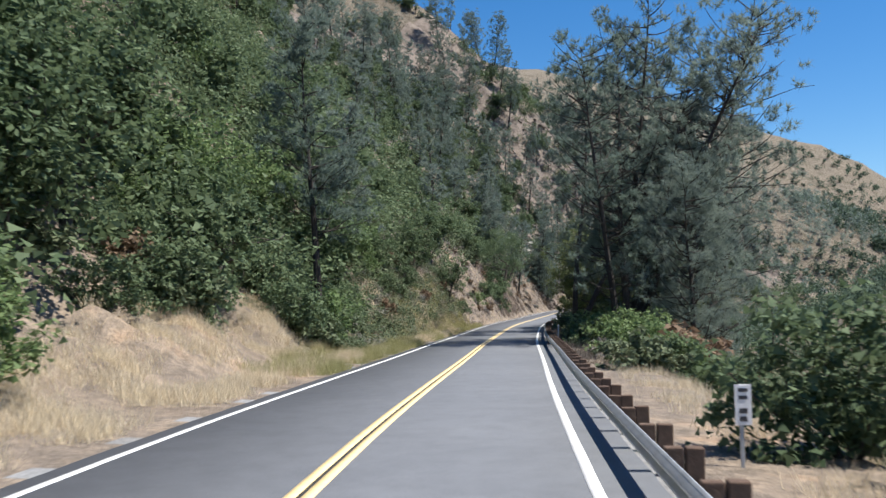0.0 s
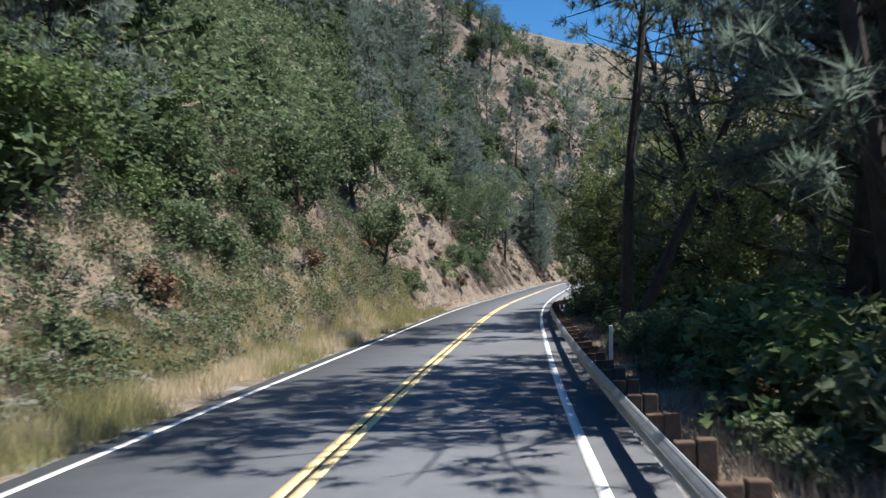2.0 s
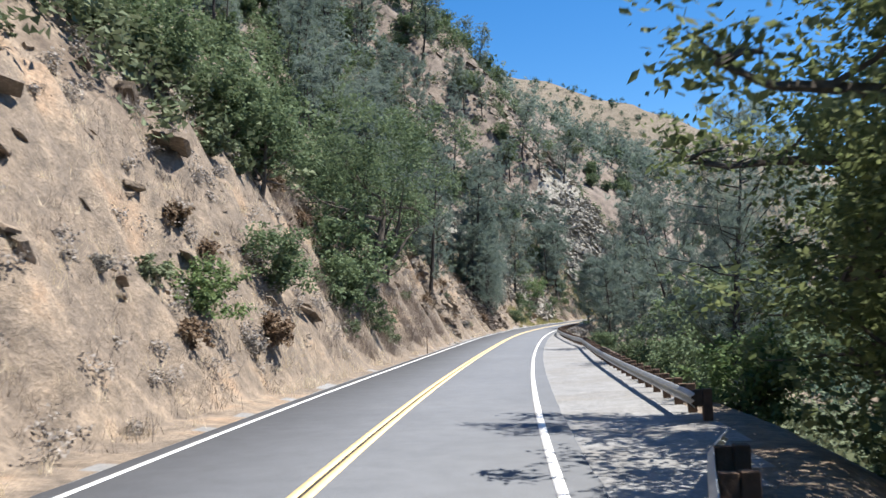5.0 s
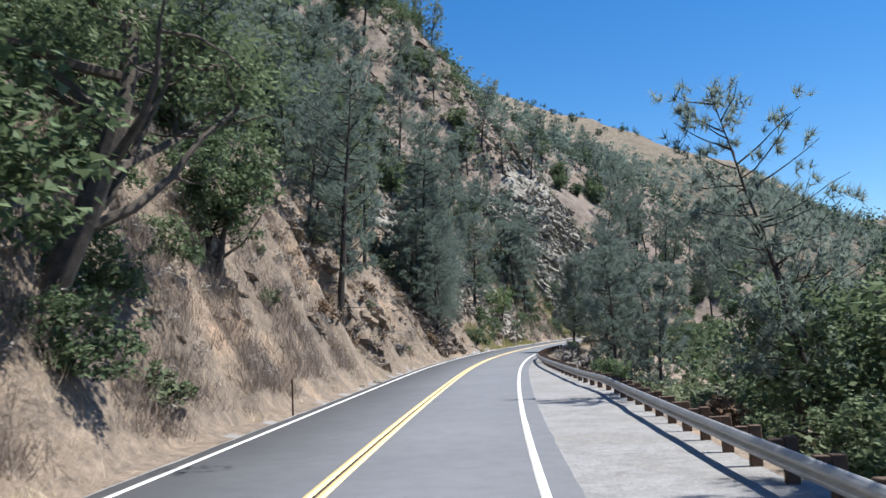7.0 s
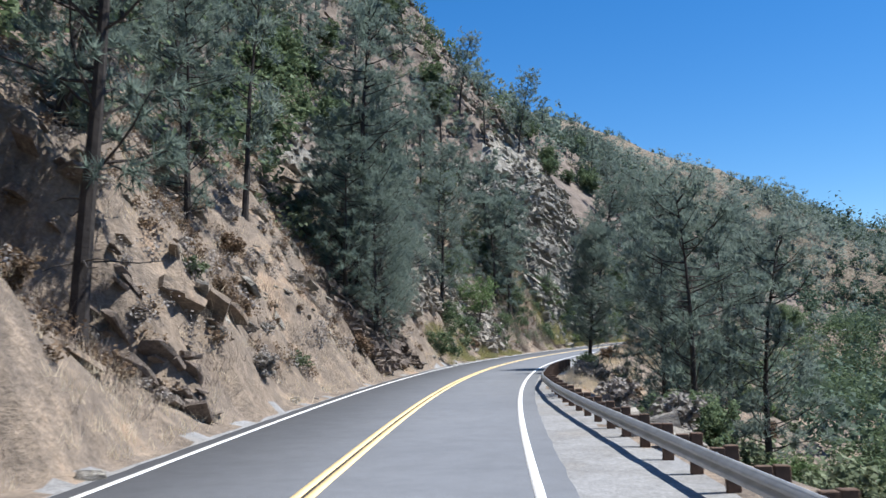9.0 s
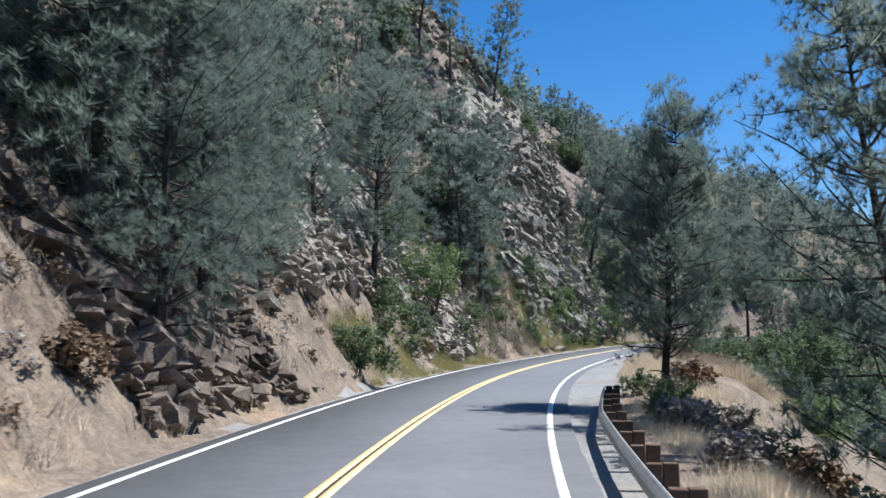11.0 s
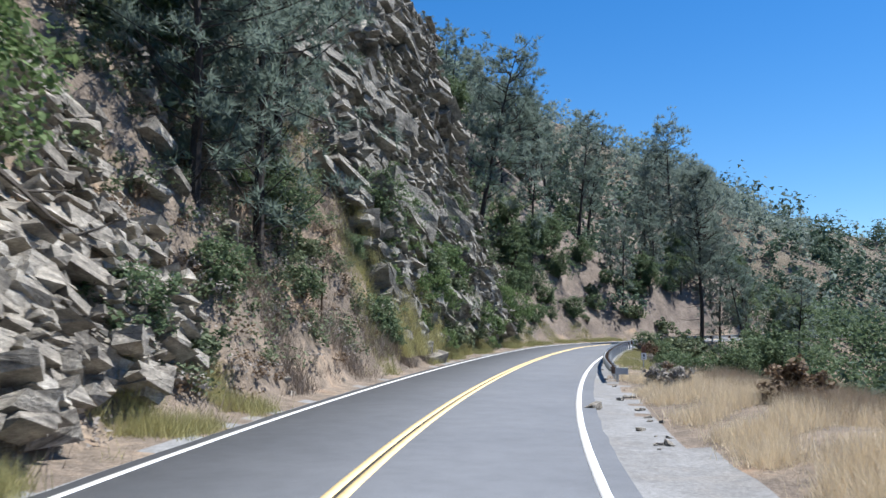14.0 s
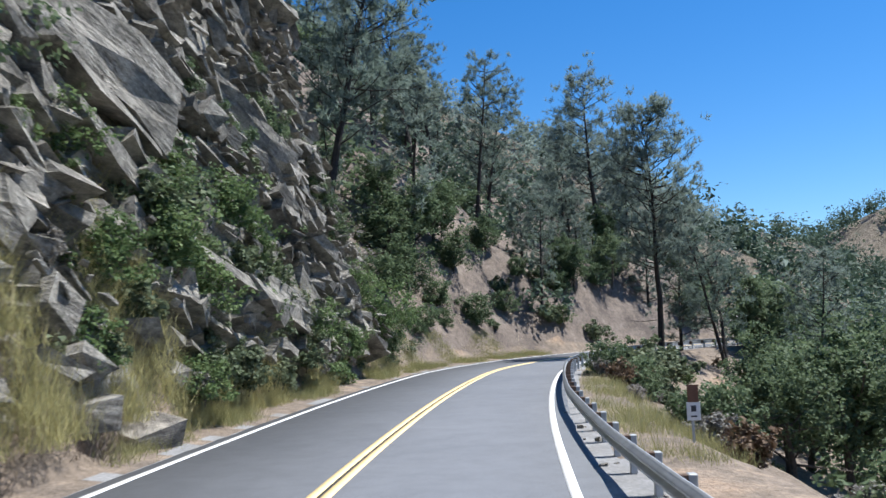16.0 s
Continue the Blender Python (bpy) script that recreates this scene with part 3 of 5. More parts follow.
def oak_tree(seed, height=8.0, width=7.0, leaf=None, per=25, size=0.135, lean=0.0, stems=1, low=0.25, clumps=150, label="", bushy=0.0, shape=quads, twigs=True):
    """A broad-leaved tree: forking trunk, crooked limbs, many leaf clumps with gaps."""
    rng = np.random.default_rng(seed)
    tree = new("oak_tree")
    bm = bmesh.new()
    ends = []
    for k in range(stems):
        ang = rng.uniform(0, 6.28)
        d0 = Vector((math.cos(ang) * 0.25 * (stems > 1) + lean, math.sin(ang) * 0.25 * (stems > 1), 1))
        t = limb_pts(rng, (0, 0, -0.4), d0, height * 0.5 + 0.4, 6, 0.10, 0.05)
        r0 = 0.022 * height + 0.05
        tube(bm, t, [r0 * (1 - 0.09 * i) for i in range(7)], 8)
        for i in range(9):
            b = t[2 + i % 5]
            a = rng.uniform(0, 6.28)
            l = limb_pts(rng, b, (math.cos(a), math.sin(a), rng.uniform(0.2, 0.9)), width * rng.uniform(0.32, 0.55), 5, 0.22, 0.06)
            tube(bm, l, [r0 * 0.42 * (1 - 0.17 * q) for q in range(6)], 5)
            for q in (2, 3, 4, 5):
                ends.append(l[q])
                if not twigs:
                    ends.append(l[q] + Vector(rng.normal(size=3)) * width * 0.08)
                    continue
                a2 = rng.uniform(0, 6.28)
                l2 = limb_pts(rng, l[q], (math.cos(a2), math.sin(a2), rng.uniform(-0.1, 0.9)), width * rng.uniform(0.12, 0.22), 3, 0.3, 0.05)
                tube(bm, l2, [r0 * 0.14, r0 * 0.1, r0 * 0.07, r0 * 0.03], 4)
                ends += l2[1:]
    part("trunk", bm, BARK_O, tree)
    E = np.array(ends)
    # clumps round the limb ends and through a lumpy dome
    k = clumps
    th = rng.uniform(0, 6.28, k)
    zz = rng.uniform(-0.75, 1, k)
    rr = np.sqrt(1 - zz ** 2)
    lump = 0.75 + 0.3 * np.sin(3 * th + seed) * rr + 0.15 * rng.normal(size=k)
    dome = np.stack([rr * np.cos(th) * width / 2, rr * np.sin(th) * width / 2, zz * height * (0.5 - low / 2)], 1) * (lump * rng.uniform(0.55, 1.0, k) ** 0.5)[:, None]
    dome += np.array([lean * height * 0.4, 0, height * (0.5 + low / 2)])
    C = np.concatenate([E[rng.integers(0, len(E), k)] + rng.normal(size=(k, 3)) * 0.25, dome])
    C = C[C[:, 2] > (height * low * (1 - bushy) if not bushy else 0.2)]
    V, F = leaf_clumps(rng, C, rng.uniform(0.32, 0.75, len(C)) * (width / 7) ** 0.5, per, size, 0.75, shape)
    part_np("crown", mesh_np("crown", V, F, [leaf or LEAF_OAK]), tree)
    return tagged(tree, label or "broad-leaved oak with dusty green crown on the canyon slope", "tree")


def pine_tree(seed, height=14.0, width=5.0, stems=1, lean=0.0, bare=0.28, tufts=13, label="", limbs=56, needle=0.42, per_tuft=15, thin=0.021, fluff=0.34, fan=0.0):
    """A grey foothill pine: thin open crown of long needle tufts on upswept limbs."""
    rng = np.random.default_rng(seed)
    tree = new("pine_tree")
    bm = bmesh.new()
    cs, ds = [], []
    for k in range(stems):
        a = rng.uniform(0, 6.28)
        sp = 0.16 if stems > 1 else 0.0
        d0 = Vector((lean + fan * k, sp * math.sin(a) * 0.4, 1)) if fan else Vector((lean + sp * math.cos(a), sp * math.sin(a), 1))
        hh = height * (1 if k == 0 else rng.uniform(0.7, 0.95))
        t = limb_pts(rng, (0, 0, -0.5), d0, hh + 0.5, 12, 0.035, 0.012)
        r0 = (0.012 * height + 0.05) * (1 if stems == 1 else 0.8)
        tube(bm, t, [max(r0 * (1 - i / 12.6), 0.02) for i in range(13)], 8)
        for i in range(limbs):
            f = bare + (1 - bare) * (i + rng.random()) / limbs
            q = min(f * 12, 11.99)
            b = t[int(q)].lerp(t[int(q) + 1], q % 1)
            a = rng.uniform(0, 6.28)
            reach = width / 2 * (0.35 + 0.75 * math.sin(min(1, (1 - f) / (1 - bare) * 1.15 + 0.12) * math.pi * 0.62)) * rng.uniform(0.55, 1.15)
            l = limb_pts(rng, b, (math.cos(a), math.sin(a), rng.uniform(-0.1, 0.55)), reach, 5, 0.13, 0.1)
            tube(bm, l, [r0 * 0.16 * (1 - 0.17 * j) + 0.006 for j in range(6)], 4)
            puffs = []
            for j in range(max(2, tufts // 4)):
                w = 1.2 + 3.79 * rng.random() ** 0.55
                jj = min(int(w), 4)
                puffs.append(np.array(l[jj].lerp(l[jj + 1], w - jj)) + rng.normal(size=3) * fluff * (0.25 + 0.65 * reach / 2.5))
            for j in range(tufts):
                cs.append(puffs[j % len(puffs)] + rng.normal(size=3) * fluff * np.array([0.42, 0.42, 0.3]))
                ds.append(np.array(l[5] - l[3]) + np.array([0, 0, 0.25]))
        for i in range(int(10 * bare / 0.28)):
            q = min(rng.uniform(0.08, bare) * 12, 11)
            b = t[int(q)]
            a = rng.uniform(0, 6.28)
            l = limb_pts(rng, b, (math.cos(a), math.sin(a), -0.1), width * rng.uniform(0.12, 0.3), 3, 0.2, -0.02)
            tube(bm, l, [0.03, 0.022, 0.016, 0.006], 4)
    part("trunk", bm, BARK_P, tree)
    cs, ds = np.array(cs), unit(np.array(ds))
    per = per_tuft
    c = np.repeat(cs, per, 0)
    d = unit(np.repeat(ds, per, 0) * 0.8 + rng.normal(size=c.shape) * 0.75 + np.array([0, 0, -0.12]))
    ln = needle * rng.uniform(0.6, 1.25, (len(c), 1))
    side = unit(np.cross(d, rng.normal(size=c.shape) * 0.5 + np.array([0, 0, 1]))) * thin
    V, F = tris(c + d * ln * 0.5, d * ln * 0.5, side)
    part_np("crown", mesh_np("crown", V, F, [LEAF_PINE]), tree)
    return tagged(tree, label or "tall grey-green foothill pine with open crown", "tree")


def shrub(seed, size=1.6, leaf=None, per=20, leafsize=0.08, name="shrub", label="", clumps=34, wide=1.25):
    rng = np.random.default_rng(seed)
    ob = new(name)
    bm = bmesh.new()
    ends = []
    for i in range(9):
        a = rng.uniform(0, 6.28)
        l = limb_pts(rng, (0, 0, -0.06), (math.cos(a) * 0.7, math.sin(a) * 0.7, 1), size * rng.uniform(0.6, 0.95), 4, 0.2, 0.02)
        tube(bm, [Vector((0, 0, -0.3))] + l, [0.03, 0.026, 0.018, 0.014, 0.01, 0.005], 4)
        ends += l[1:]
    bmesh.ops.remove_doubles(bm, verts=bm.verts, dist=0.0008)
    part("branchwork", bm, BARK_O, ob)
    E = np.array(ends)
    th, zz = rng.uniform(0, 6.28, clumps), rng.uniform(0.05, 1, clumps)
    rr = np.sqrt(1 - zz ** 2) * (0.8 + 0.3 * np.sin(2 * th + seed))
    dome = np.stack([rr * np.cos(th), rr * np.sin(th), zz], 1) * size * np.array([0.5 * wide, 0.5 * wide, 0.85]) * rng.uniform(0.6, 1, (clumps, 1))
    C = np.concatenate([E, dome])
    V, F = leaf_clumps(rng, C, rng.uniform(0.14, 0.3, len(C)) * size / 1.6, per, leafsize, 0.75, tris)
    part_np("foliage", mesh_np("foliage", V, F, [leaf or LEAF_OLIVE]), ob)
    return tagged(ob, label or "dusty olive chaparral shrub rooted in dry soil", "shrub")


# ---- broken rock ----
def slab_mesh(seed, mat, flat=0.3):
    """An angular block with split faces and a few knocked-off corners."""
    rnd = random.Random(seed)
    bm = bmesh.new()
    for x in (-1, 1):
        for y in (-1, 1):
            for z in (-1, 1):
                k = rnd.choice((1, 1, 1, 0.72))
                bm.verts.new((x * k * rnd.uniform(0.72, 1.0), y * 0.62 * rnd.uniform(0.7, 1.0), z * flat * rnd.uniform(0.6, 1.0)))
    for _ in range(6):
        c = [rnd.uniform(-0.9, 0.9), rnd.uniform(-0.58, 0.58), rnd.uniform(-0.95, 0.95) * flat]
        i = rnd.randrange(3)
        c[i] = math.copysign((1.0, 0.62, flat)[i], c[i]) * rnd.uniform(0.92, 1.12)
        bm.verts.new(c)
    r = bmesh.ops.convex_hull(bm, input=bm.verts)
    junk = [e for e in r["geom_interior"] + r["geom_unused"] if isinstance(e, bmesh.types.BMVert)]
    bmesh.ops.delete(bm, geom=list(set(junk)), context="VERTS")
    me = bpy.data.meshes.new("rock_slab")
    bm.to_mesh(me)
    bm.free()
    me.materials.append(mat)
    return me


def outcrop(label, seed, count, area, mat, size, share=0.35, rubble=0, slant=0.0, steep=False):
    """Slabs bedded in the hillside, dipping away along the road; the smallest are joined."""
    rnd = random.Random(seed)
    thing = tagged(new("rock_outcrop"), label, "rock outcrop")
    meshes = [slab_mesh(seed * 10 + i, mat, rnd.uniform(0.1, 0.34)) for i in range(12)]
    V, F, n = [], [], 0
    k = 0
    while k < count + rubble:
        s, d = rnd.uniform(area[0], area[1]), area[2] + (area[3] - area[2]) * rnd.random() ** 1.2
        if steep and rnd.random() < 0.6:
            d = rnd.uniform(area[2], 6.0)
        if slant:
            s = area[1] - slant * d + rnd.gauss(0, 0.4)
        if rocky(s, d) < share and rnd.random() < 0.8:
            continue
        k += 1
        u = -toe_at(s) - d + bend(s)
        p = on_ground(s, u, rnd.uniform(-0.5, 0.15) * size)
        if steep:
            p = place(s, u + rnd.uniform(0.2, 1.0), p.z - place(s, u).z)
        me = meshes[rnd.randrange(12)]
        a = heading(s)
        side, ahead = Vector((math.cos(a), -math.sin(a), 0)), Vector((math.sin(a), math.cos(a), 0))
        wild = 0.22 if k <= count else 0.38
        long = (side * rnd.gauss(0.22, wild) + ahead * rnd.gauss(0.9, 0.15) + Vector((0, 0, rnd.gauss(-0.5, wild)))).normalized()
        top = (side * rnd.gauss(0.2, wild) + ahead * rnd.gauss(0.42, wild) + Vector((0, 0, 0.85))).normalized()
        y = top.cross(long).normalized()
        z = long.cross(y)
        q = (0.6 if 276 < s < 297 else 1.0) * size * rnd.uniform(0.3, 1.0) ** 1.6 * (1.5 if rnd.random() < 0.1 else 1) * (1 if k <= count else 0.5)
        m = Matrix.Translation(p) @ Matrix((long, y, z)).transposed().to_4x4() @ Matrix.Diagonal((q * rnd.uniform(0.65, 1.25), q * rnd.uniform(0.6, 1.1), q * rnd.uniform(0.5, 1.0), 1))
        if k <= count:
            ob = new("rock_slab", me)
            ob.parent = thing
            ob.matrix_basis = m
        else:
            V += [m @ v.co for v in me.vertices]
            F += [[n + i for i in f.vertices] for f in me.polygons]
            n += len(me.vertices)
    if rubble:
        me = bpy.data.meshes.new("rubble")
        me.from_pydata(V, [], F)
        me.shade_flat()
        me.materials.append(mat)
        tagged(part_np("rubble", me, thing), kind="stuff")
    return thing


PALEROCK = earth("pale_rock", [(0.3, (0.12, 0.108, 0.094)), (0.5, (0.26, 0.24, 0.212)), (0.7, (0.38, 0.36, 0.33))], ((0.25, 0.25, 0.25), (0.75, 0.75, 0.73)), 0.6, 0.6, 0.85, 0.06, True)
outcrop("grey-brown cliff of tilted rock slabs above the road", 3, 230, (289, 322, 0.7, 19), ROCK, 0.85, rubble=2400, steep=True)
outcrop("pale broken slabs in the bank above the verge", 5, 290, (223, 274, 2.0, 17), PALEROCK, 1.05, 0.25, 1200)
outcrop("brown rock ledges high on the hillside", 6, 160, (250, 322, 12, 38), DARKROCK, 1.4, 0.25, 800)
outcrop("low rock ledges in the cut bank", 7, 90, (190, 236, 1.5, 16), ROCK, 0.9, 0.0, 350)
outcrop("crumbling ochre ledges in the cut bank", 8, 80, (96, 200, 1.2, 12), SOIL, 0.9, 0.0, 400)


outcrop("dark broken rock in a gully that slants across the bank", 12, 44, (178, 190.0, 0.3, 9.5), DARKROCK, 0.7, 0.0, 160, slant=0.3)
outcrop("pale jagged rocks breaking out of the bank", 9, 60, (254, 265, 0.9, 5.0), PALEROCK, 0.85, 0.0, 160)


def cliff_face(label, s0, s1, z0, z1, mat, dip=0.36, bed=1.2, relief=1.0, seed=1, small=900):
    """A broken rock face: tilted beds split into blocks that lean out, over a rough backing, with plates between them."""
    rnd = random.Random(seed)
    thing = tagged(new("rock_outcrop"), label, "rock outcrop")

    def rise_to(s, z):
        lo, hi = 0.0, 60.0
        for _ in range(16):
            mid = (lo + hi) / 2
            if left_rise(s, mid) < z:
                lo = mid
            else:
                hi = mid
        return lo

    def swell(s, z):
        return relief * 1.2 * noise.noise(Vector((s * 0.13, z * 0.2, seed + 9)))

    def bare(s, z):
        edge = min(smooth(0, 3.0, s - s0), smooth(0, 3.0, s1 - s), smooth(0, 0.12 * (z1 - z0), z - z0), smooth(0, 0.2 * (z1 - z0), z1 - z))
        return edge * 2.2 + 0.9 * noise.noise(Vector((s * 0.35, z * 0.35, seed + 3)))

    def at(s, z, out):
        return place(s, bend(s) - toe_at(s) - rise_to(s, z) + swell(s, z) + out, z)

    # the backing
    na, nz = int((s1 - s0) / 0.4), int((z1 - z0) / 0.4)
    verts = []
    for i in range(na + 1):
        for k in range(nz + 1):
            s, z = s0 + (s1 - s0) * i / na, z0 + (z1 - z0) * k / nz
            rough = 0.35 * relief * noise.noise(Vector((s * 0.9, (z + dip * s) * 1.7, seed)))
            verts.append(at(s, z, rough - 0.3 - 1.9 * (1 - smooth(0.3, 1.3, bare(s, z)))))
    i, k = np.meshgrid(np.arange(na), np.arange(nz), indexing="ij")
    a = (i * (nz + 1) + k).ravel()
    me = mesh_np("rock_face", np.array(verts), np.stack([a, a + nz + 1, a + nz + 2, a + 1], 1), [mat])
    me.shade_flat()
    part_np("rock_face", me, thing)

    # the blocks, bed by bed
    n = 3
    grid = [(x / n, y / n, q / n) for x in range(n + 1) for y in range(n + 1) for q in range(n + 1) if 0 in (x, y, q) or n in (x, y, q)]
    index = {tuple(round(c * n) for c in g): i for i, g in enumerate(grid)}
    faces = []
    for side in (0, n):
        for x in range(n):
            for y in range(n):
                for axis in range(3):
                    f = []
                    for dx, dy in ((0, 0), (1, 0), (1, 1), (0, 1)):
                        c = [x + dx, y + dy]
                        c.insert(axis, side)
                        f.append(index[tuple(c)])
                    flip = (side == 0) != (axis == 1)
                    faces.append(f[::-1] if flip else f)
    w, top = z0 + dip * s0, z1 + dip * s1
    while w < top:
        thick = bed * rnd.uniform(0.3, 0.75) * (2.0 if rnd.random() < 0.2 else 1)
        s, proud = s0 - rnd.uniform(0, 3), relief * bed * rnd.uniform(-0.5, 0.75)
        while s < s1:
            long = bed * rnd.uniform(1.2, 4.2)
            z = w - dip * (s + long / 2)
            if z0 < z < z1 and bare(s + long / 2, z) > 0.75 and rnd.random() < 0.86:
                out, lean, turn = proud + relief * bed * rnd.gauss(0, 0.16), rnd.uniform(-0.35, 0.5) * thick, rnd.gauss(-0.03, 0.06)
                tilt, skew = rnd.gauss(0, 0.05), rnd.uniform(-0.4, 0.9) * thick
                corner = {}
                for x in (0, 1):
                    for y in (0, 1):
                        o = out + lean * (y - 0.5) + turn * long * (x - 0.5) + rnd.gauss(0, 0.08) * bed
                        ss = s + long * x + skew * (y - 0.5) + rnd.gauss(0, 0.08) * bed
                        zz = w + thick * y - dip * ss + tilt * long * (x - 0.5) + rnd.gauss(0, 0.06) * bed
                        corner[x, y, 1] = at(ss, zz, o)
                        corner[x, y, 0] = at(s + long * (0.15 + 0.7 * x), w + thick * (0.15 + 0.7 * y) - dip * ss, -1.3)
                V = []
                for g in grid:
                    p = Vector()
                    for c, v in corner.items():
                        p += v * ((g[0] if c[0] else 1 - g[0]) * (g[1] if c[1] else 1 - g[1]) * (g[2] if c[2] else 1 - g[2]))
                    V.append(p + 0.34 * min(thick, 0.8) * noise.noise_vector(p * 1.1 + Vector((w * 3, 0, 0))) + 0.1 * noise.noise_vector(p * 2.6))
                me = bpy.data.meshes.new("rock_slab")
                me.from_pydata(V, [], faces)
                me.shade_flat()
                me.materials.append(mat)
                part_np("rock_slab", me, thing)
            s += long * rnd.uniform(0.8, 1.0)
        w += thick * rnd.uniform(0.75, 0.95)

    # thin plates and chips between them
    V, F = [], []
    k = 0
    while k < small:
        s, z = rnd.uniform(s0, s1), z0 + (z1 - z0) * rnd.random() ** 1.2
        if bare(s, z) < 0.5:
            continue
        k += 1
        p = at(s, z, relief * rnd.uniform(-0.1, 0.6))
        h = heading(s)
        side, ahead = Vector((math.cos(h), -math.sin(h), 0)), Vector((math.sin(h), math.cos(h), 0))
        ax = (ahead + side * rnd.gauss(0.1, 0.2) + Vector((0, 0, -dip + rnd.gauss(-0.05, 0.12)))).normalized()
        up = Vector((0, 0, 1)) + side * rnd.gauss(-0.25, 0.18) + ahead * dip
        ay = up.cross(ax).normalized()
        az = ax.cross(ay)
        q = bed * rnd.uniform(0.18, 0.55) * (1.5 if rnd.random() < 0.15 else 1)
        size = (q * rnd.uniform(0.6, 1.3), q * rnd.uniform(0.5, 1.1), q * rnd.uniform(0.14, 0.45))
        b = len(V)
        for x in (-1, 1):
            for y in (-1, 1):
                for c in (-1, 1):
                    V.append(p + ax * (x * size[0] * rnd.uniform(0.45, 1.15)) + ay * (y * size[1] * rnd.uniform(0.45, 1.15)) + az * (c * size[2] * rnd.uniform(0.6, 1.2)))
        F += [[b + i for i in f] for f in ((0, 1, 3, 2), (4, 6, 7, 5), (0, 4, 5, 1), (2, 3, 7, 6), (0, 2, 6, 4), (1, 5, 7, 3))]
    me = bpy.data.meshes.new("rubble")
    me.from_pydata(V, [], F)
    me.shade_flat()
    me.materials.append(mat)
    tagged(part_np("rubble", me, thing), kind="stuff")
    return thing


cliff_face("tall grey-brown cliff of tilted broken beds above the road", 285.5, 319.5, 0.4, 28, ROCK, 0.4, 1.35, 1.0, 1, 3200)
cliff_face("pale shattered rock face breaking out of the bank", 252, 268, 0.6, 8.5, PALEROCK, 0.36, 0.75, 0.8, 4, 800)
# the darker rock here paints in the deep shade below the pines
cliff_face("rock face at the foot of the bank, coloured dark for the shade of pines", 216.5, 227.5, 0.2, 6.5, DARKROCK, 0.36, 0.7, 0.5, 9, 700)
cliff_face("grey rock ledges above the dry bank", 229, 248, 4.0, 14, PALEROCK, 0.36, 0.7, 0.7, 7, 900)


def boulder(s, u, size, seed, label):
    """A big rounded block with broken faces, half sunk in the toe of the slope."""
    bm = bmesh.new()
    bmesh.ops.create_icosphere(bm, subdivisions=5, radius=1.0)
    rnd = random.Random(seed)
    cuts = [(Vector((rnd.gauss(0, 1), rnd.gauss(0, 1), rnd.gauss(0.2, 1))).normalized(), rnd.uniform(0.62, 0.92)) for _ in range(22)]
    for v in bm.verts:
        p = v.co.copy()
        p *= min([1.0] + [w / p.dot(n) for n, w in cuts if p.dot(n) > 0.05])
        k = 1.1 + 0.12 * noise.noise(p * 1.3 + Vector((seed, 0, 0))) + 0.10 * abs(noise.noise(p * 3.1 + Vector((0, seed, 0)))) + 0.03 * noise.noise(p * 9)
        under = 0.2 * smooth(-0.15, -0.5, p.z)
        v.co = Vector((p.x * size[0] * (k - under), p.y * size[1] * k, p.z * size[2] * k))
    me = bpy.data.meshes.new("boulder")
    bm.to_mesh(me)
    bm.free()
    me.materials.append(GREYROCK)
    ob = tagged(new("boulder", me), label, "boulder")
    ob.matrix_basis = Matrix.Translation(place(s, u, size[2] * 0.55)) @ Euler((0.1, 0.15, -heading(s))).to_matrix().to_4x4()
    return ob


GREYROCK = earth("grey_boulder_rock", [(0.3, (0.17, 0.16, 0.15)), (0.5, (0.40, 0.385, 0.36)), (0.7, (0.52, 0.50, 0.47))], ((0.25, 0.25, 0.25), (0.75, 0.75, 0.75)), 0.7, 0.9, 0.85, 0.15)
boulder(293.0, -6.3, (1.2, 1.9, 1.9), 2, "big pale grey boulder at the foot of the cliff")
boulder(296.5, -6.6, (1.0, 1.4, 1.1), 5, "grey boulder half buried in the grassy toe")
boulder(283.0, -6.9, (1.1, 1.5, 1.4), 8, "pale broken boulder in the dry bank")


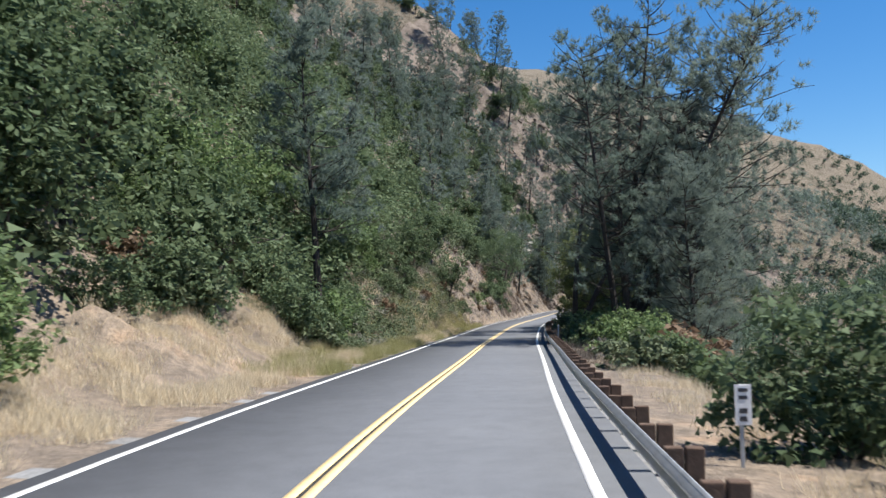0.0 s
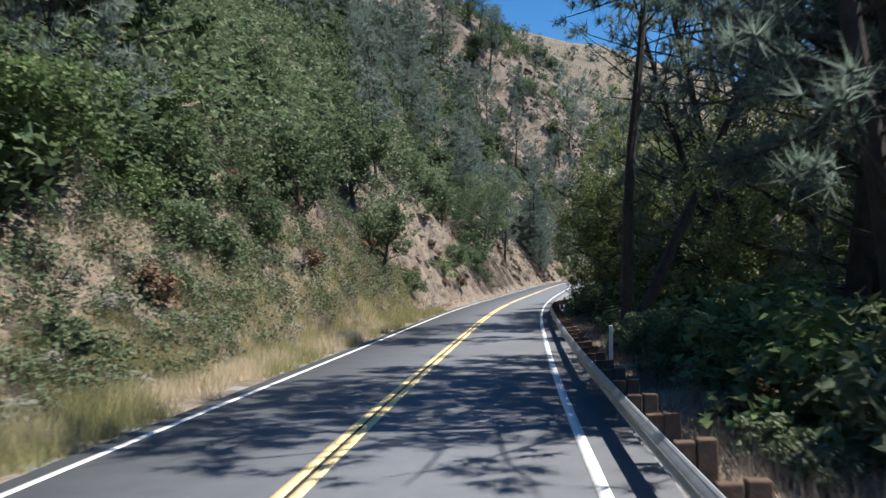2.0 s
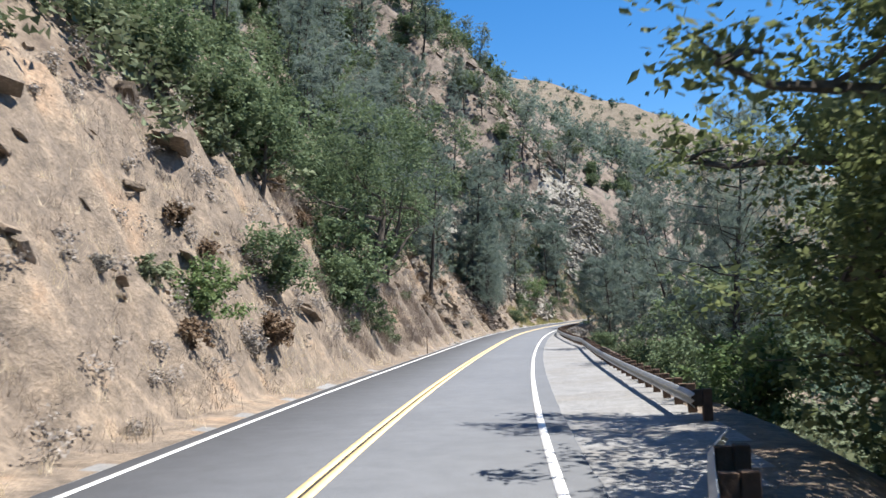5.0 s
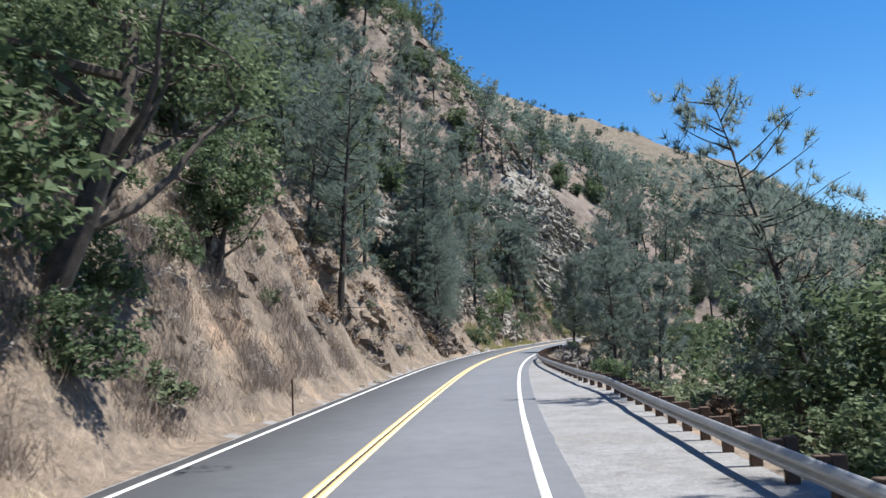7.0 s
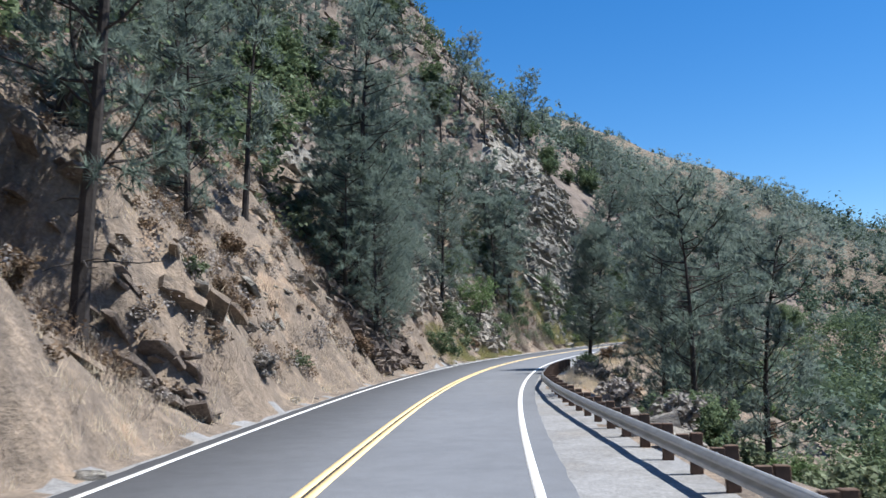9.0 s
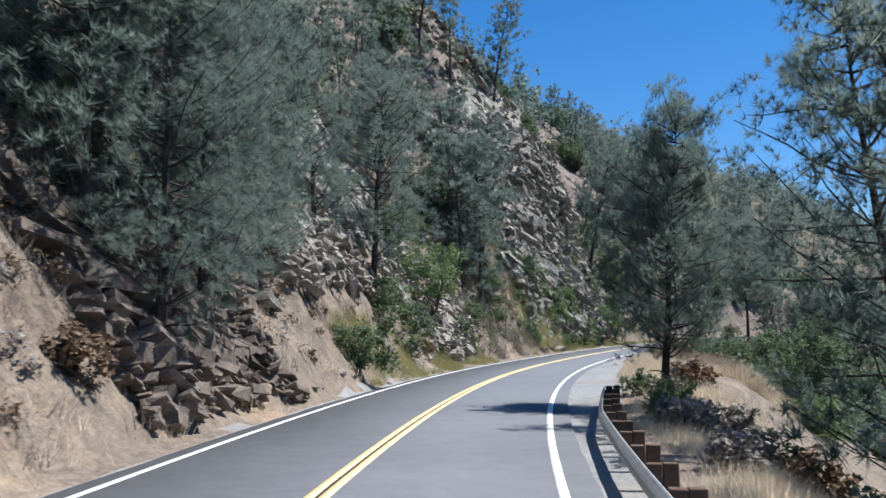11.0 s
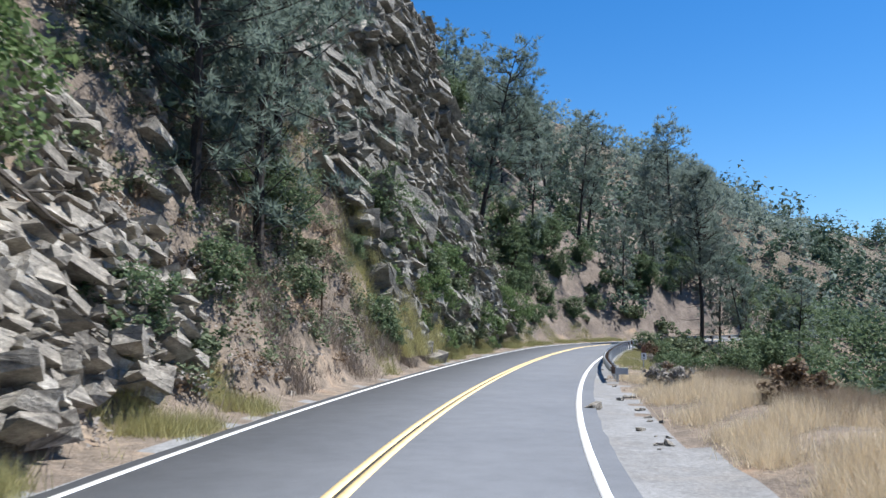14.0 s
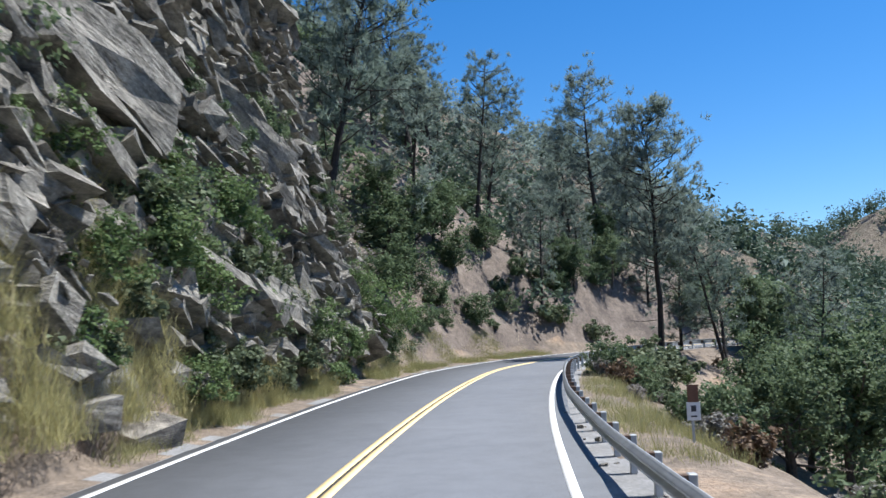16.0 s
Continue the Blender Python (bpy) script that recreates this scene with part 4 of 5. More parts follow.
MAKERS = {
    "pine_a": lambda: pine_tree(1, 14, 5.5),
    "pine_b": lambda: pine_tree(2, 14, 6.5, stems=2, limbs=40),
    "pine_c": lambda: pine_tree(3, 14, 5.0, lean=0.16),
    "pine_d": lambda: pine_tree(4, 14, 7.0, stems=4, limbs=28, bare=0.3),
    "pine_e": lambda: pine_tree(5, 11, 6.0, bare=0.1, limbs=70, label="young grey pine with crown almost to the ground"),
    "tall_a": lambda: pine_tree(6, 27, 10, stems=4, limbs=40, tufts=15, bare=0.2, needle=0.45, per_tuft=16, thin=0.021, fluff=0.42, label="tall many-stemmed grey foothill pine beside the river"),
    "tall_b": lambda: pine_tree(7, 25, 9, stems=2, limbs=76, tufts=15, bare=0.22, needle=0.45, per_tuft=16, thin=0.021, fluff=0.42, label="tall forked grey foothill pine beside the river"),
    "fan_pine": lambda: pine_tree(9, 27, 10, stems=5, limbs=46, tufts=15, lean=0.06, fan=0.1, bare=0.24, needle=0.45, per_tuft=16, thin=0.021, fluff=0.42, label="tall grey foothill pine with a fan of leaning stems"),
    "fork_pine": lambda: pine_tree(8, 23, 6.5, stems=2, limbs=46, tufts=15, lean=0.17, fan=0.32, bare=0.54, needle=0.45, per_tuft=16, thin=0.02, fluff=0.42, label="dark foothill pine forked low beside the guard rail"),
    "oak_a": lambda: oak_tree(11, 8, 7.5),
    "oak_b": lambda: oak_tree(12, 8, 6.5, stems=2),
    "oak_c": lambda: oak_tree(13, 8, 8.0, low=0.1, bushy=0.8, clumps=190),
    "near_pine": lambda: pine_tree(51, 12, 6.0, bare=0.14, limbs=84, tufts=36, needle=0.27, per_tuft=22, thin=0.007, fluff=0.34, label="young grey pine with long drooping needles beside the rail"),
    "rail_pine": lambda: pine_tree(53, 10.5, 5.4, bare=0.2, limbs=140, tufts=46, needle=0.25, per_tuft=18, thin=0.0075, fluff=0.3, label="grey pine with soft crown beside the end of the rail"),
    "bend_pine": lambda: pine_tree(54, 17, 8.0, bare=0.36, limbs=110, tufts=22, needle=0.4, per_tuft=16, thin=0.02, fluff=0.42, label="tall full-crowned pine behind the curved guard rail"),
    "crest_pine": lambda: pine_tree(55, 17, 7.0, bare=0.3, limbs=70, tufts=14, needle=0.5, per_tuft=13, thin=0.026, fluff=0.42, label="tall dark pine on the crest of the rocky hillside"),
    "river_tall": lambda: oak_tree(20, 20, 9.5, LEAF_RIVER, stems=2, low=0.06, bushy=0.7, clumps=330, per=42, size=0.1, label="tall dark riverside oak leaning over the guard rail"),
    "near_oak": lambda: oak_tree(52, 10, 9, lean=0.42, low=0.38, clumps=120, per=64, size=0.075, label="large leaning oak with forked trunk above the cut bank"),
    "low_oak": lambda: oak_tree(41, 8, 7.5, per=13, size=0.22, clumps=120, shape=tris, twigs=False, label="dusty green oak high on the hillside"),
    "low_oak_b": lambda: oak_tree(42, 8, 7.0, stems=2, low=0.1, bushy=0.8, per=13, size=0.22, clumps=130, shape=tris, twigs=False, label="dark scrub oak high on the hillside"),
    "low_pine": lambda: pine_tree(43, 14, 5.5, limbs=28, tufts=15, needle=0.6, per_tuft=8, thin=0.045, fluff=0.4, label="grey pine high on the hillside"),
    "river_a": lambda: oak_tree(18, 11, 9, LEAF_RIVER, low=0.05, bushy=0.9, clumps=230, per=60, size=0.085, label="dense dark riverside oak overhanging the guard rail"),
    "river_b": lambda: oak_tree(19, 12, 8, LEAF_RIVER, stems=2, low=0.12, bushy=0.5, clumps=200, per=60, size=0.085, label="tall dark riverside oak overhanging the road"),
    "bright_a": lambda: oak_tree(15, 5, 5.5, LEAF_BRIGHT, low=0.1, bushy=0.8, size=0.09, label="bright green broad-leaved young tree on the rocky bank"),
    "bank_tree": lambda: oak_tree(16, 7, 6.0, LEAF_BRIGHT, low=0.42, clumps=110, size=0.1, per=30, label="bright green broad-leaved tree leaning out over pale rocks"),
    "bush_a": lambda: shrub(21, 2.4, LEAF_OAK, 40, 0.062, name="bush", label="dense dark green bush beside the road", clumps=60),
    "bush_b": lambda: shrub(22, 2.4, LEAF_BRIGHT, 40, 0.062, name="bush", label="dense bright green bush beside the road", clumps=60),
    "olive_a": lambda: shrub(23, 1.5, LEAF_OLIVE),
    "olive_b": lambda: shrub(24, 1.5, LEAF_OLIVE, wide=1.7),
    "brown_a": lambda: shrub(25, 1.5, LEAF_BROWN, 18, label="dry reddish-brown shrub on dry ground", name="dry_shrub"),
    "grey_a": lambda: shrub(26, 1.1, LEAF_GREY, 20, 0.055, label="grey dried-out brush on the dry slope", name="grey_brush"),
}
made_kinds = {}
spin = random.Random(5)


def put(kind, s, u, scale=1.0, turn=None, sink=0.05, lean=0.0):
    if kind not in made_kinds:
        made_kinds[kind] = MAKERS[kind]()
    t = spin.uniform(0, 6.28) if turn is None else turn
    if u < -4 and ("pine" in kind or "oak" in kind or "bright" in kind):
        sink = max(sink, 0.3)
    m = Matrix.Translation(on_ground(s, u, sink * scale)) @ Euler((lean * math.sin(t), lean * math.cos(t), t)).to_matrix().to_4x4() @ Matrix.Diagonal((scale * spin.uniform(0.92, 1.08), scale * spin.uniform(0.92, 1.08), scale, 1))
    ob = copy_thing(made_kinds[kind], m)
    return ob


def rightward(s):
    """Turn that points a leaning plant over the road."""
    return -heading(s)


# pines and oaks that stand out, hill side
for k, s, u, z in [("pine_c", 53, -9.5, 1.25), ("oak_c", 26, -13, 1.1), ("oak_a", 33, -15, 1.3), ("bright_a", 44, -14, 1.5), ("oak_b", 38, -11, 0.9), ("oak_c", 60, -12, 1.0),
                   ("pine_e", 70, -12, 1.1), ("oak_a", 66, -16, 1.2), ("oak_c", 87, -8.8, 0.75), ("oak_a", 100.4, -6.7, 0.68), ("oak_b", 96, -14, 0.8), ("oak_a", 78, -19, 1.0)]:
    put(k, s, u, z)
for k, s, u, z in [("oak_a", 103, -9.0, 0.95), ("oak_b", 123, -16, 0.8), ("oak_c", 131, -14, 0.7), ("oak_c", 140, -9.5, 0.6), ("bush_a", 149.5, -7.2, 1.95), ("bush_a", 147, -6.3, 1.5), ("oak_c", 146, -10, 0.6), ("bush_a", 151.5, -5.6, 0.9), ("oak_b", 166, -7.3, 0.75),
                   ("pine_a", 188, -7.2, 1.2), ("pine_a", 180, -12, 0.95), ("pine_b", 192, -10, 0.9), ("pine_e", 200, -9, 0.8), ("pine_a", 207, -12, 0.9), ("pine_e", 224, -10, 0.8)]:
    put(k, s, u, z)
put("near_oak", 153, -7.0, 1.32, rightward(152))
put("pine_c", 222, -7.4, 1.35, rightward(222))
put("near_pine", 219.5, -5.6, 0.85)
put("near_pine", 223, -6.0, 0.9)
put("near_pine", 226, -7.0, 0.9)
for k, s, u, z in [("pine_e", 229, -7.6, 1.1), ("pine_a", 232, -9.5, 1.0), ("pine_e", 236, -8.5, 0.9), ("near_pine", 247.5, -7.2, 1.05), ("near_pine", 241, -8.4, 0.9), ("bank_tree", 257, -6.2, 0.9), ("oak_c", 260.5, -9.6, 0.55), ("bush_a", 250.4, -5.9, 1.0), ("olive_b", 248, -5.4, 1.2), ("pine_e", 274.5, -7.2, 1.25), ("pine_a", 279, -8.6, 1.1), ("pine_e", 281.5, -9.8, 0.95), ("near_pine", 229.5, -6.6, 0.75), ("oak_b", 176, -10.5, 0.8), ("pine_e", 172, -9.6, 0.9), ("pine_e", 177, -11.5, 1.0), ("bush_a", 158, -8.0, 1.2), ("oak_c", 160, -9.6, 0.55), ("bush_a", 161.5, -7.4, 0.8), ("bush_a", 155.5, -7.0, 1.0), ("oak_a", 171.5, -11, 0.75), ("oak_c", 181, -13, 0.7), ("pine_e", 266, -13.0, 1.2), ("pine_e", 271, -8.0, 1.15), ("pine_e", 276, -10.5, 1.2),
                   ("pine_a", 278, -20, 0.9), ("bush_a", 270, -6.8, 0.8), ("oak_c", 277, -7.5, 0.5), ("bright_a", 322.5, -6.0, 1.0), ("oak_c", 288.5, -6.8, 0.58), ("bush_a", 284.6, -5.5, 0.85), ("bush_b", 291.5, -5.6, 0.7), ("olive_a", 296.5, -6.4, 1.4), ("olive_b", 301, -6.2, 1.2), ("bush_a", 298, -6.8, 1.1), ("bush_b", 299, -6.4, 0.7)]:
    put(k, s, u, z)
for k, s, u, z in [("oak_c", 349.5, -5.6, 0.5), ("bush_a", 351, -3.2, 0.9), ("olive_b", 353.5, -1.8, 1.3), ("bush_a", 356, -0.8, 1.0), ("oak_c", 359, -0.5, 0.45), ("bush_a", 361.5, 1.8, 1.0), ("olive_a", 348, -4.2, 1.2), ("pine_e", 355, -3.5, 0.6), ("pine_e", 362, 0.2, 0.6), ("bush_a", 333, -6.2, 0.8), ("bush_a", 337, -6.0, 0.7),
                   # low bushes behind the first rail, added to darken bare ground lying in shade
                   ("bush_a", 67, 6.6, 0.7), ("bush_a", 69.5, 6.3, 0.6), ("olive_a", 71.5, 6.0, 0.9), ("bush_a", 73.5, 6.8, 0.75), ("bush_a", 76, 7.2, 0.8), ("bush_a", 80, 6.6, 0.7), ("bush_a", 82.5, 7.0, 0.8)]:
    put(k, s, u, z)
for k, s, u, z in [("crest_pine", 353, -12.8, 0.98), ("crest_pine", 357.5, -12.0, 0.95), ("pine_d", 357, -14.5, 0.8), ("oak_c", 344, -8.5, 0.75), ("oak_c", 346.5, -10, 0.6), ("pine_b", 345, -18, 0.75), ("pine_a", 360, -9, 1.2), ("oak_c", 333, -7.5, 0.6), ("oak_c", 343, -6.5, 0.55), ("bush_a", 338, -6.6, 1.0), ("oak_c", 336, -9.5, 0.75), ("pine_a", 350, -1.0, 0.75), ("pine_a", 362, -17, 0.9), ("oak_c", 341, -12, 0.6), ("bush_a", 330, -8.0, 1.2)]:
    put(k, s, u, z)

# pines and oaks on the river side
for k, s, u, z in [("tall_a", 88, 13.5, 1.15), ("tall_b", 64, 15, 1.25), ("river_tall", 71, 13.4, 0.84), ("river_tall", 81.5, 13.2, 0.82), ("tall_a", 94, 14, 0.8), ("tall_a", 84, 19.5, 1.3), ("river_tall", 92.5, 12.6, 0.8), ("brown_a", 57, 13.0, 3.2), ("brown_a", 60, 15.0, 3.0), ("river_b", 97, 8.8, 1.15), ("river_tall", 103, 9.6, 0.92), ("river_tall", 111, 10.2, 0.8), ("river_tall", 120, 13, 1.0), ("river_a", 77, 13.5, 0.6),
                   ("river_a", 117, 11.5, 1.1), ("oak_c", 88, 14, 1.2), ("river_b", 124, 14, 1.1)]:
    put(k, s, u, z)
for k, s, u, z in [("near_pine", 53, 12.5, 1.1), ("near_pine", 60, 13.5, 1.3), ("near_pine", 67, 13.0, 1.2),
                   ("bush_a", 93, 6.7, 1.2), ("bush_a", 95.5, 6.5, 1.1), ("bush_a", 98, 6.6, 1.2), ("bush_a", 101, 6.9, 1.2), ("bush_b", 104, 7.0, 1.1), ("bush_a", 107, 7.4, 1.3), ("bush_a", 110, 7.8, 1.3)]:
    put(k, s, u, z)
put("tall_b", 56.5, 8.9, 0.95)
put("fan_pine", 61.5, 9.0, 0.95, rightward(64))
put("fork_pine", 77.8, 6.4, 1.0, rightward(77) + 0.15)
for k, s, u, z in [("near_pine", 146.5, 13.2, 1.25), ("oak_c", 150, 15, 1.15), ("oak_a", 157, 17, 1.2), ("oak_c", 165, 16, 1.1), ("pine_b", 166, 14, 1.0), ("oak_c", 174, 15, 1.1), ("oak_b", 182, 16, 0.7), ("oak_c", 190, 18, 0.6), ("oak_a", 198, 15, 0.5),
                   ("pine_e", 204, 10.4, 0.95), ("pine_e", 211, 10.0, 0.85), ("pine_e", 217, 10.8, 0.95), ("pine_e", 208, 14, 1.0), ("pine_e", 213, 13.5, 1.05)]:
    put(k, s, u, z)
for k, s, u, z in [("near_pine", 222.5, 12.2, 1.2), ("rail_pine", 227.4, 6.9, 0.88), ("oak_a", 262, 17, 0.9), ("oak_c", 275, 18, 0.9), ("oak_b", 309.5, 11.8, 0.62), ("oak_a", 317, 14, 0.7), ("oak_c", 314, 15, 0.9), ("bend_pine", 340, 8.7, 0.98), ("pine_b", 341, 13, 0.9),
                   ("pine_e", 345, 10, 0.8), ("oak_c", 326, 14, 0.8), ("oak_c", 352, 16, 0.9), ("pine_a", 330, 17, 0.8)]:
    put(k, s, u, z)

for k, s, u, z in [("bush_b", 47, 8.6, 1.5), ("bush_b", 50, 8.2, 1.6), ("bush_a", 52.5, 8.8, 1.7), ("bush_b", 55, 8.0, 1.5), ("olive_b", 57, 7.6, 1.9), ("bush_b", 59.5, 8.4, 1.7), ("bush_b", 62.5, 8.2, 1.6), ("olive_a", 53.5, 7.0, 1.4), ("grey_a", 48.5, 6.8, 1.1), ("bush_b", 66, 8.8, 1.8)]:
    put(k, s, u, z)
# dry brown brush and an olive bush behind the first rail
for k, s, u, z in [("brown_a", 41, 9.6, 2.1), ("brown_a", 43.5, 10.6, 2.5), ("brown_a", 46, 9.8, 2.2), ("bush_b", 42.5, 7.9, 1.3), ("bush_b", 38.5, 9.2, 1.2)]:
    put(k, s, u, z)
# more trees up the hill
grove = random.Random(17)
for i in range(340):
    s = grove.uniform(12, 400)
    d = 5.5 + 62 * grove.random() ** 1.3
    if rocky(s, d) > 0.3 or (d < 14 and grove.random() < 0.45) or (92 < s < 180 and d < 28 and grove.random() < 0.75):
        continue
    if s > 95:
        kind, z = grove.choice([("low_oak", 0.6), ("low_oak_b", 0.65), ("low_pine", 0.8), ("low_pine", 0.9)])
    else:
        kind, z = grove.choice([("low_oak", 1.0), ("low_oak_b", 0.95), ("low_oak_b", 0.8), ("bright_a", 1.2), ("low_pine", 1.1)])
    put(kind, s, -toe_at(s) - d + bend(s), z * grove.uniform(0.75, 1.25))

for i in range(110):
    s = grove.uniform(195, 300)
    put(grove.choice(["low_oak_b", "low_pine", "low_pine", "low_oak"]), s, -toe_at(s) - grove.uniform(11, 46) + bend(s), grove.uniform(0.45, 0.85))
for k, s, u, z in [("crest_pine", 326, -10.3, 1.2), ("crest_pine", 306, -16, 0.85), ("crest_pine", 297, -22, 0.8), ("crest_pine", 270, -26, 0.9), ("crest_pine", 255, -33, 0.9), ("crest_pine", 240, -40, 1.0), ("crest_pine", 285, -34, 0.9), ("crest_pine", 225, -34, 0.9),
                   ("crest_pine", 300, -52, 1.0), ("crest_pine", 318, -45, 0.9), ("crest_pine", 262, -58, 1.0), ("crest_pine", 338, -34, 0.8)]:
    put(k, s, u, z)
for i in range(150):
    s = grove.uniform(140, 380)
    put(grove.choice(["low_oak", "low_oak_b", "low_pine"]), s, -toe_at(s) - grove.uniform(38, 120) + bend(s), grove.uniform(0.6, 1.1))

for k, s, u, z in [("oak_c", 340, -8.5, 0.7), ("bush_a", 346, -3.5, 0.9), ("bush_b", 352, 0.0, 0.8), ("olive_b", 355, 2.5, 1.4), ("oak_c", 358, 0.5, 0.6), ("olive_a", 350, -0.5, 1.3), ("oak_c", 364, 3.0, 0.7), ("pine_e", 368, 6.0, 0.8), ("oak_c", 372, 10, 0.7), ("bush_a", 341, -4.5, 1.2),
                   ("bush_b", 310, -5.8, 0.9), ("bush_b", 313, -5.6, 0.7), ("bright_a", 316, -6.4, 0.6), ("olive_b", 305, -5.6, 0.9)]:
    put(k, s, u, z)

for k, s, u, z in [("oak_a", 137, -11.5, 0.7), ("oak_b", 142, -8.8, 0.65), ("bush_b", 128, -6.6, 1.0), ("bush_a", 135, -6.3, 1.3), ("olive_b", 244, -5.6, 1.0), ("bush_a", 246.5, -6.6, 1.1), ("bush_a", 264, -6.2, 0.9), ("olive_a", 267, -6.0, 0.9)]:
    put(k, s, u, z)
for s, u, z in [(372, -16, 1.2), (380, -24, 1.1), (388, -18, 1.1), (396, -28, 1.2), (366, -24, 1.0), (404, -20, 1.0)]:
    put("crest_pine", s, u + bend(s), z)
for k, s, u, z in [("bush_a", 61, 8.6, 1.3), ("bush_b", 64, 9.8, 1.5), ("bush_a", 70, 11.2, 1.5), ("bush_a", 75, 11.4, 1.6), ("bush_b", 79, 11, 1.4), ("bush_a", 84, 9.6, 1.3), ("bush_a", 87, 8.6, 1.2), ("olive_b", 58.5, 9.2, 1.5), ("bush_a", 91, 7.4, 1.4), ("bush_a", 67, 9.6, 1.7)]:
    put(k, s, u, z)
for s, u, z in [(236, -52, 1.3), (248, -66, 1.3), (258, -46, 1.2), (268, -70, 1.4), (276, -50, 1.3), (284, -62, 1.3), (292, -44, 1.1), (296, -74, 1.4), (308, -60, 1.3), (316, -72, 1.3), (324, -56, 1.2), (222, -62, 1.3), (210, -50, 1.2), (332, -70, 1.3)]:
    put("crest_pine", s, u + bend(s), z)
lush = random.Random(31)
for k, s, u, z in [("pine_e", 219, -7.2, 0.9), ("pine_e", 223, -8.6, 1.0), ("grey_a", 215, 6.4, 0.9), ("grey_a", 218, 7.2, 1.1), ("grey_a", 221, 6.6, 1.0), ("grey_a", 224, 7.4, 1.2), ("grey_a", 226.5, 6.8, 1.0), ("grey_a", 229.5, 7.0, 0.9), ("brown_a", 231, 8.2, 0.8), ("grey_a", 227, 8.8, 1.2), ("olive_a", 223, 8.8, 0.9), ("brown_a", 219.5, 8.9, 0.9), ("grey_a", 232.5, 8.0, 0.9)]:
    put(k, s, u, z)
for i in range(46):
    s = lush.uniform(158, 222)
    put(lush.choice(["grey_a", "brown_a", "grey_a", "olive_a"]), s, -toe_at(s) - 0.5 - 8 * lush.random(), lush.uniform(0.45, 0.95))
for i in range(24):
    s = lush.uniform(98, 158)
    put(lush.choice(["grey_a", "brown_a", "brown_a", "olive_b"]), s, -toe_at(s) - 0.5 - 7 * lush.random(), lush.uniform(0.45, 0.95))
for i in range(34):
    s = lush.uniform(44, 84)
    put(lush.choice(["olive_a", "olive_b", "bush_a", "grey_a", "grey_a", "brown_a"]), s, -toe_at(s) - pw(s, [(58, 0.3), (68, 1.8)]) - 4.5 * lush.random(), lush.uniform(0.5, 1.0))
for i in range(30):
    s = lush.uniform(38, 96)
    put(lush.choice(["olive_a", "grey_a", "brown_a", "olive_b"]), s, 5.6 + 2.0 * lush.random(), lush.uniform(0.35, 0.75))
for i in range(26):
    s = lush.uniform(283, 330)
    put(lush.choice(["grey_a", "olive_a", "grey_a", "bush_a", "brown_a"]), s, pw(s, RAIL_U) + bend(s) + 1.6 + 4 * lush.random(), lush.uniform(0.5, 1.0))
for i in range(34):
    s = lush.uniform(28, 66)
    put(lush.choice(["bush_b", "bush_a", "bush_b", "olive_a"]), s, 8.2 + 0.04 * (66 - s) + 5.5 * lush.random(), lush.uniform(0.7, 1.25))

# brush scattered over the slopes
brush = random.Random(9)
for i in range(150):
    s = brush.uniform(0, 345)
    d = 0.4 + 26 * brush.random() ** 1.7
    u = -toe_at(s) - d + bend(s)
    dense = pw(s, [(0, 1.0), (75, 1.0), (95, 0.55), (160, 0.5), (200, 0.7), (280, 0.6), (345, 0.7)])
    if brush.random() > dense or (d < 3 and brush.random() < 0.55):
        continue
    r = rocky(s, d)
    if r > 0.45 and brush.random() < 0.75:
        continue
    kind = brush.choice(["olive_a", "olive_b", "olive_a", "grey_a", "grey_a", "brown_a", "bush_a", "olive_b"] if s > 85 else ["olive_a", "bush_a", "bush_a", "bush_b", "olive_b", "oak_c", "brown_a"])
    sc = brush.uniform(0.45, 1.1) * (1 + d / 45)
    if kind == "oak_c":
        if d < 5:
            continue
        sc *= 0.5
    put(kind, s, u, sc)
for i in range(120):
    s = brush.uniform(5, 350)
    edge = pw(s, RAIL_U) + pw(s, [(0, 3.2), (60, 2.6), (110, 1.6), (225, 1.8), (238, 6.5), (290, 6), (300, 2.5), (345, 3)])
    u = edge + 13 * brush.random() ** 1.3 + bend(s)
    kind = brush.choice(["bush_a", "bush_b", "olive_a", "olive_b", "bush_a", "brown_a"])
    put(kind, s, u, brush.uniform(0.7, 1.35) * pw(s, [(0, 1.15), (70, 1.0), (125, 0.9), (225, 0.8), (280, 0.8), (290, 0.5)]))
for k, s, u, z in [("brown_a", 55, 11.5, 2.2), ("brown_a", 35, -12, 2.0), ("brown_a", 252, 9.2, 0.9), ("brown_a", 258, 9.6, 1.0), ("brown_a", 268, 8.6, 0.9), ("grey_a", 276, 6.6, 0.9), ("grey_a", 280, 6.3, 0.8), ("olive_b", 322, 7.2, 1.8), ("olive_b", 329, 8.4, 1.9), ("olive_b", 326, 7.6, 1.6),
                   ("grey_a", 196, 6.4, 1.2), ("grey_a", 190, 7.2, 1.2), ("grey_a", 222, 6.4, 1.0), ("olive_b", 233, 6.6, 0.75)]:
    put(k, s, u, z)


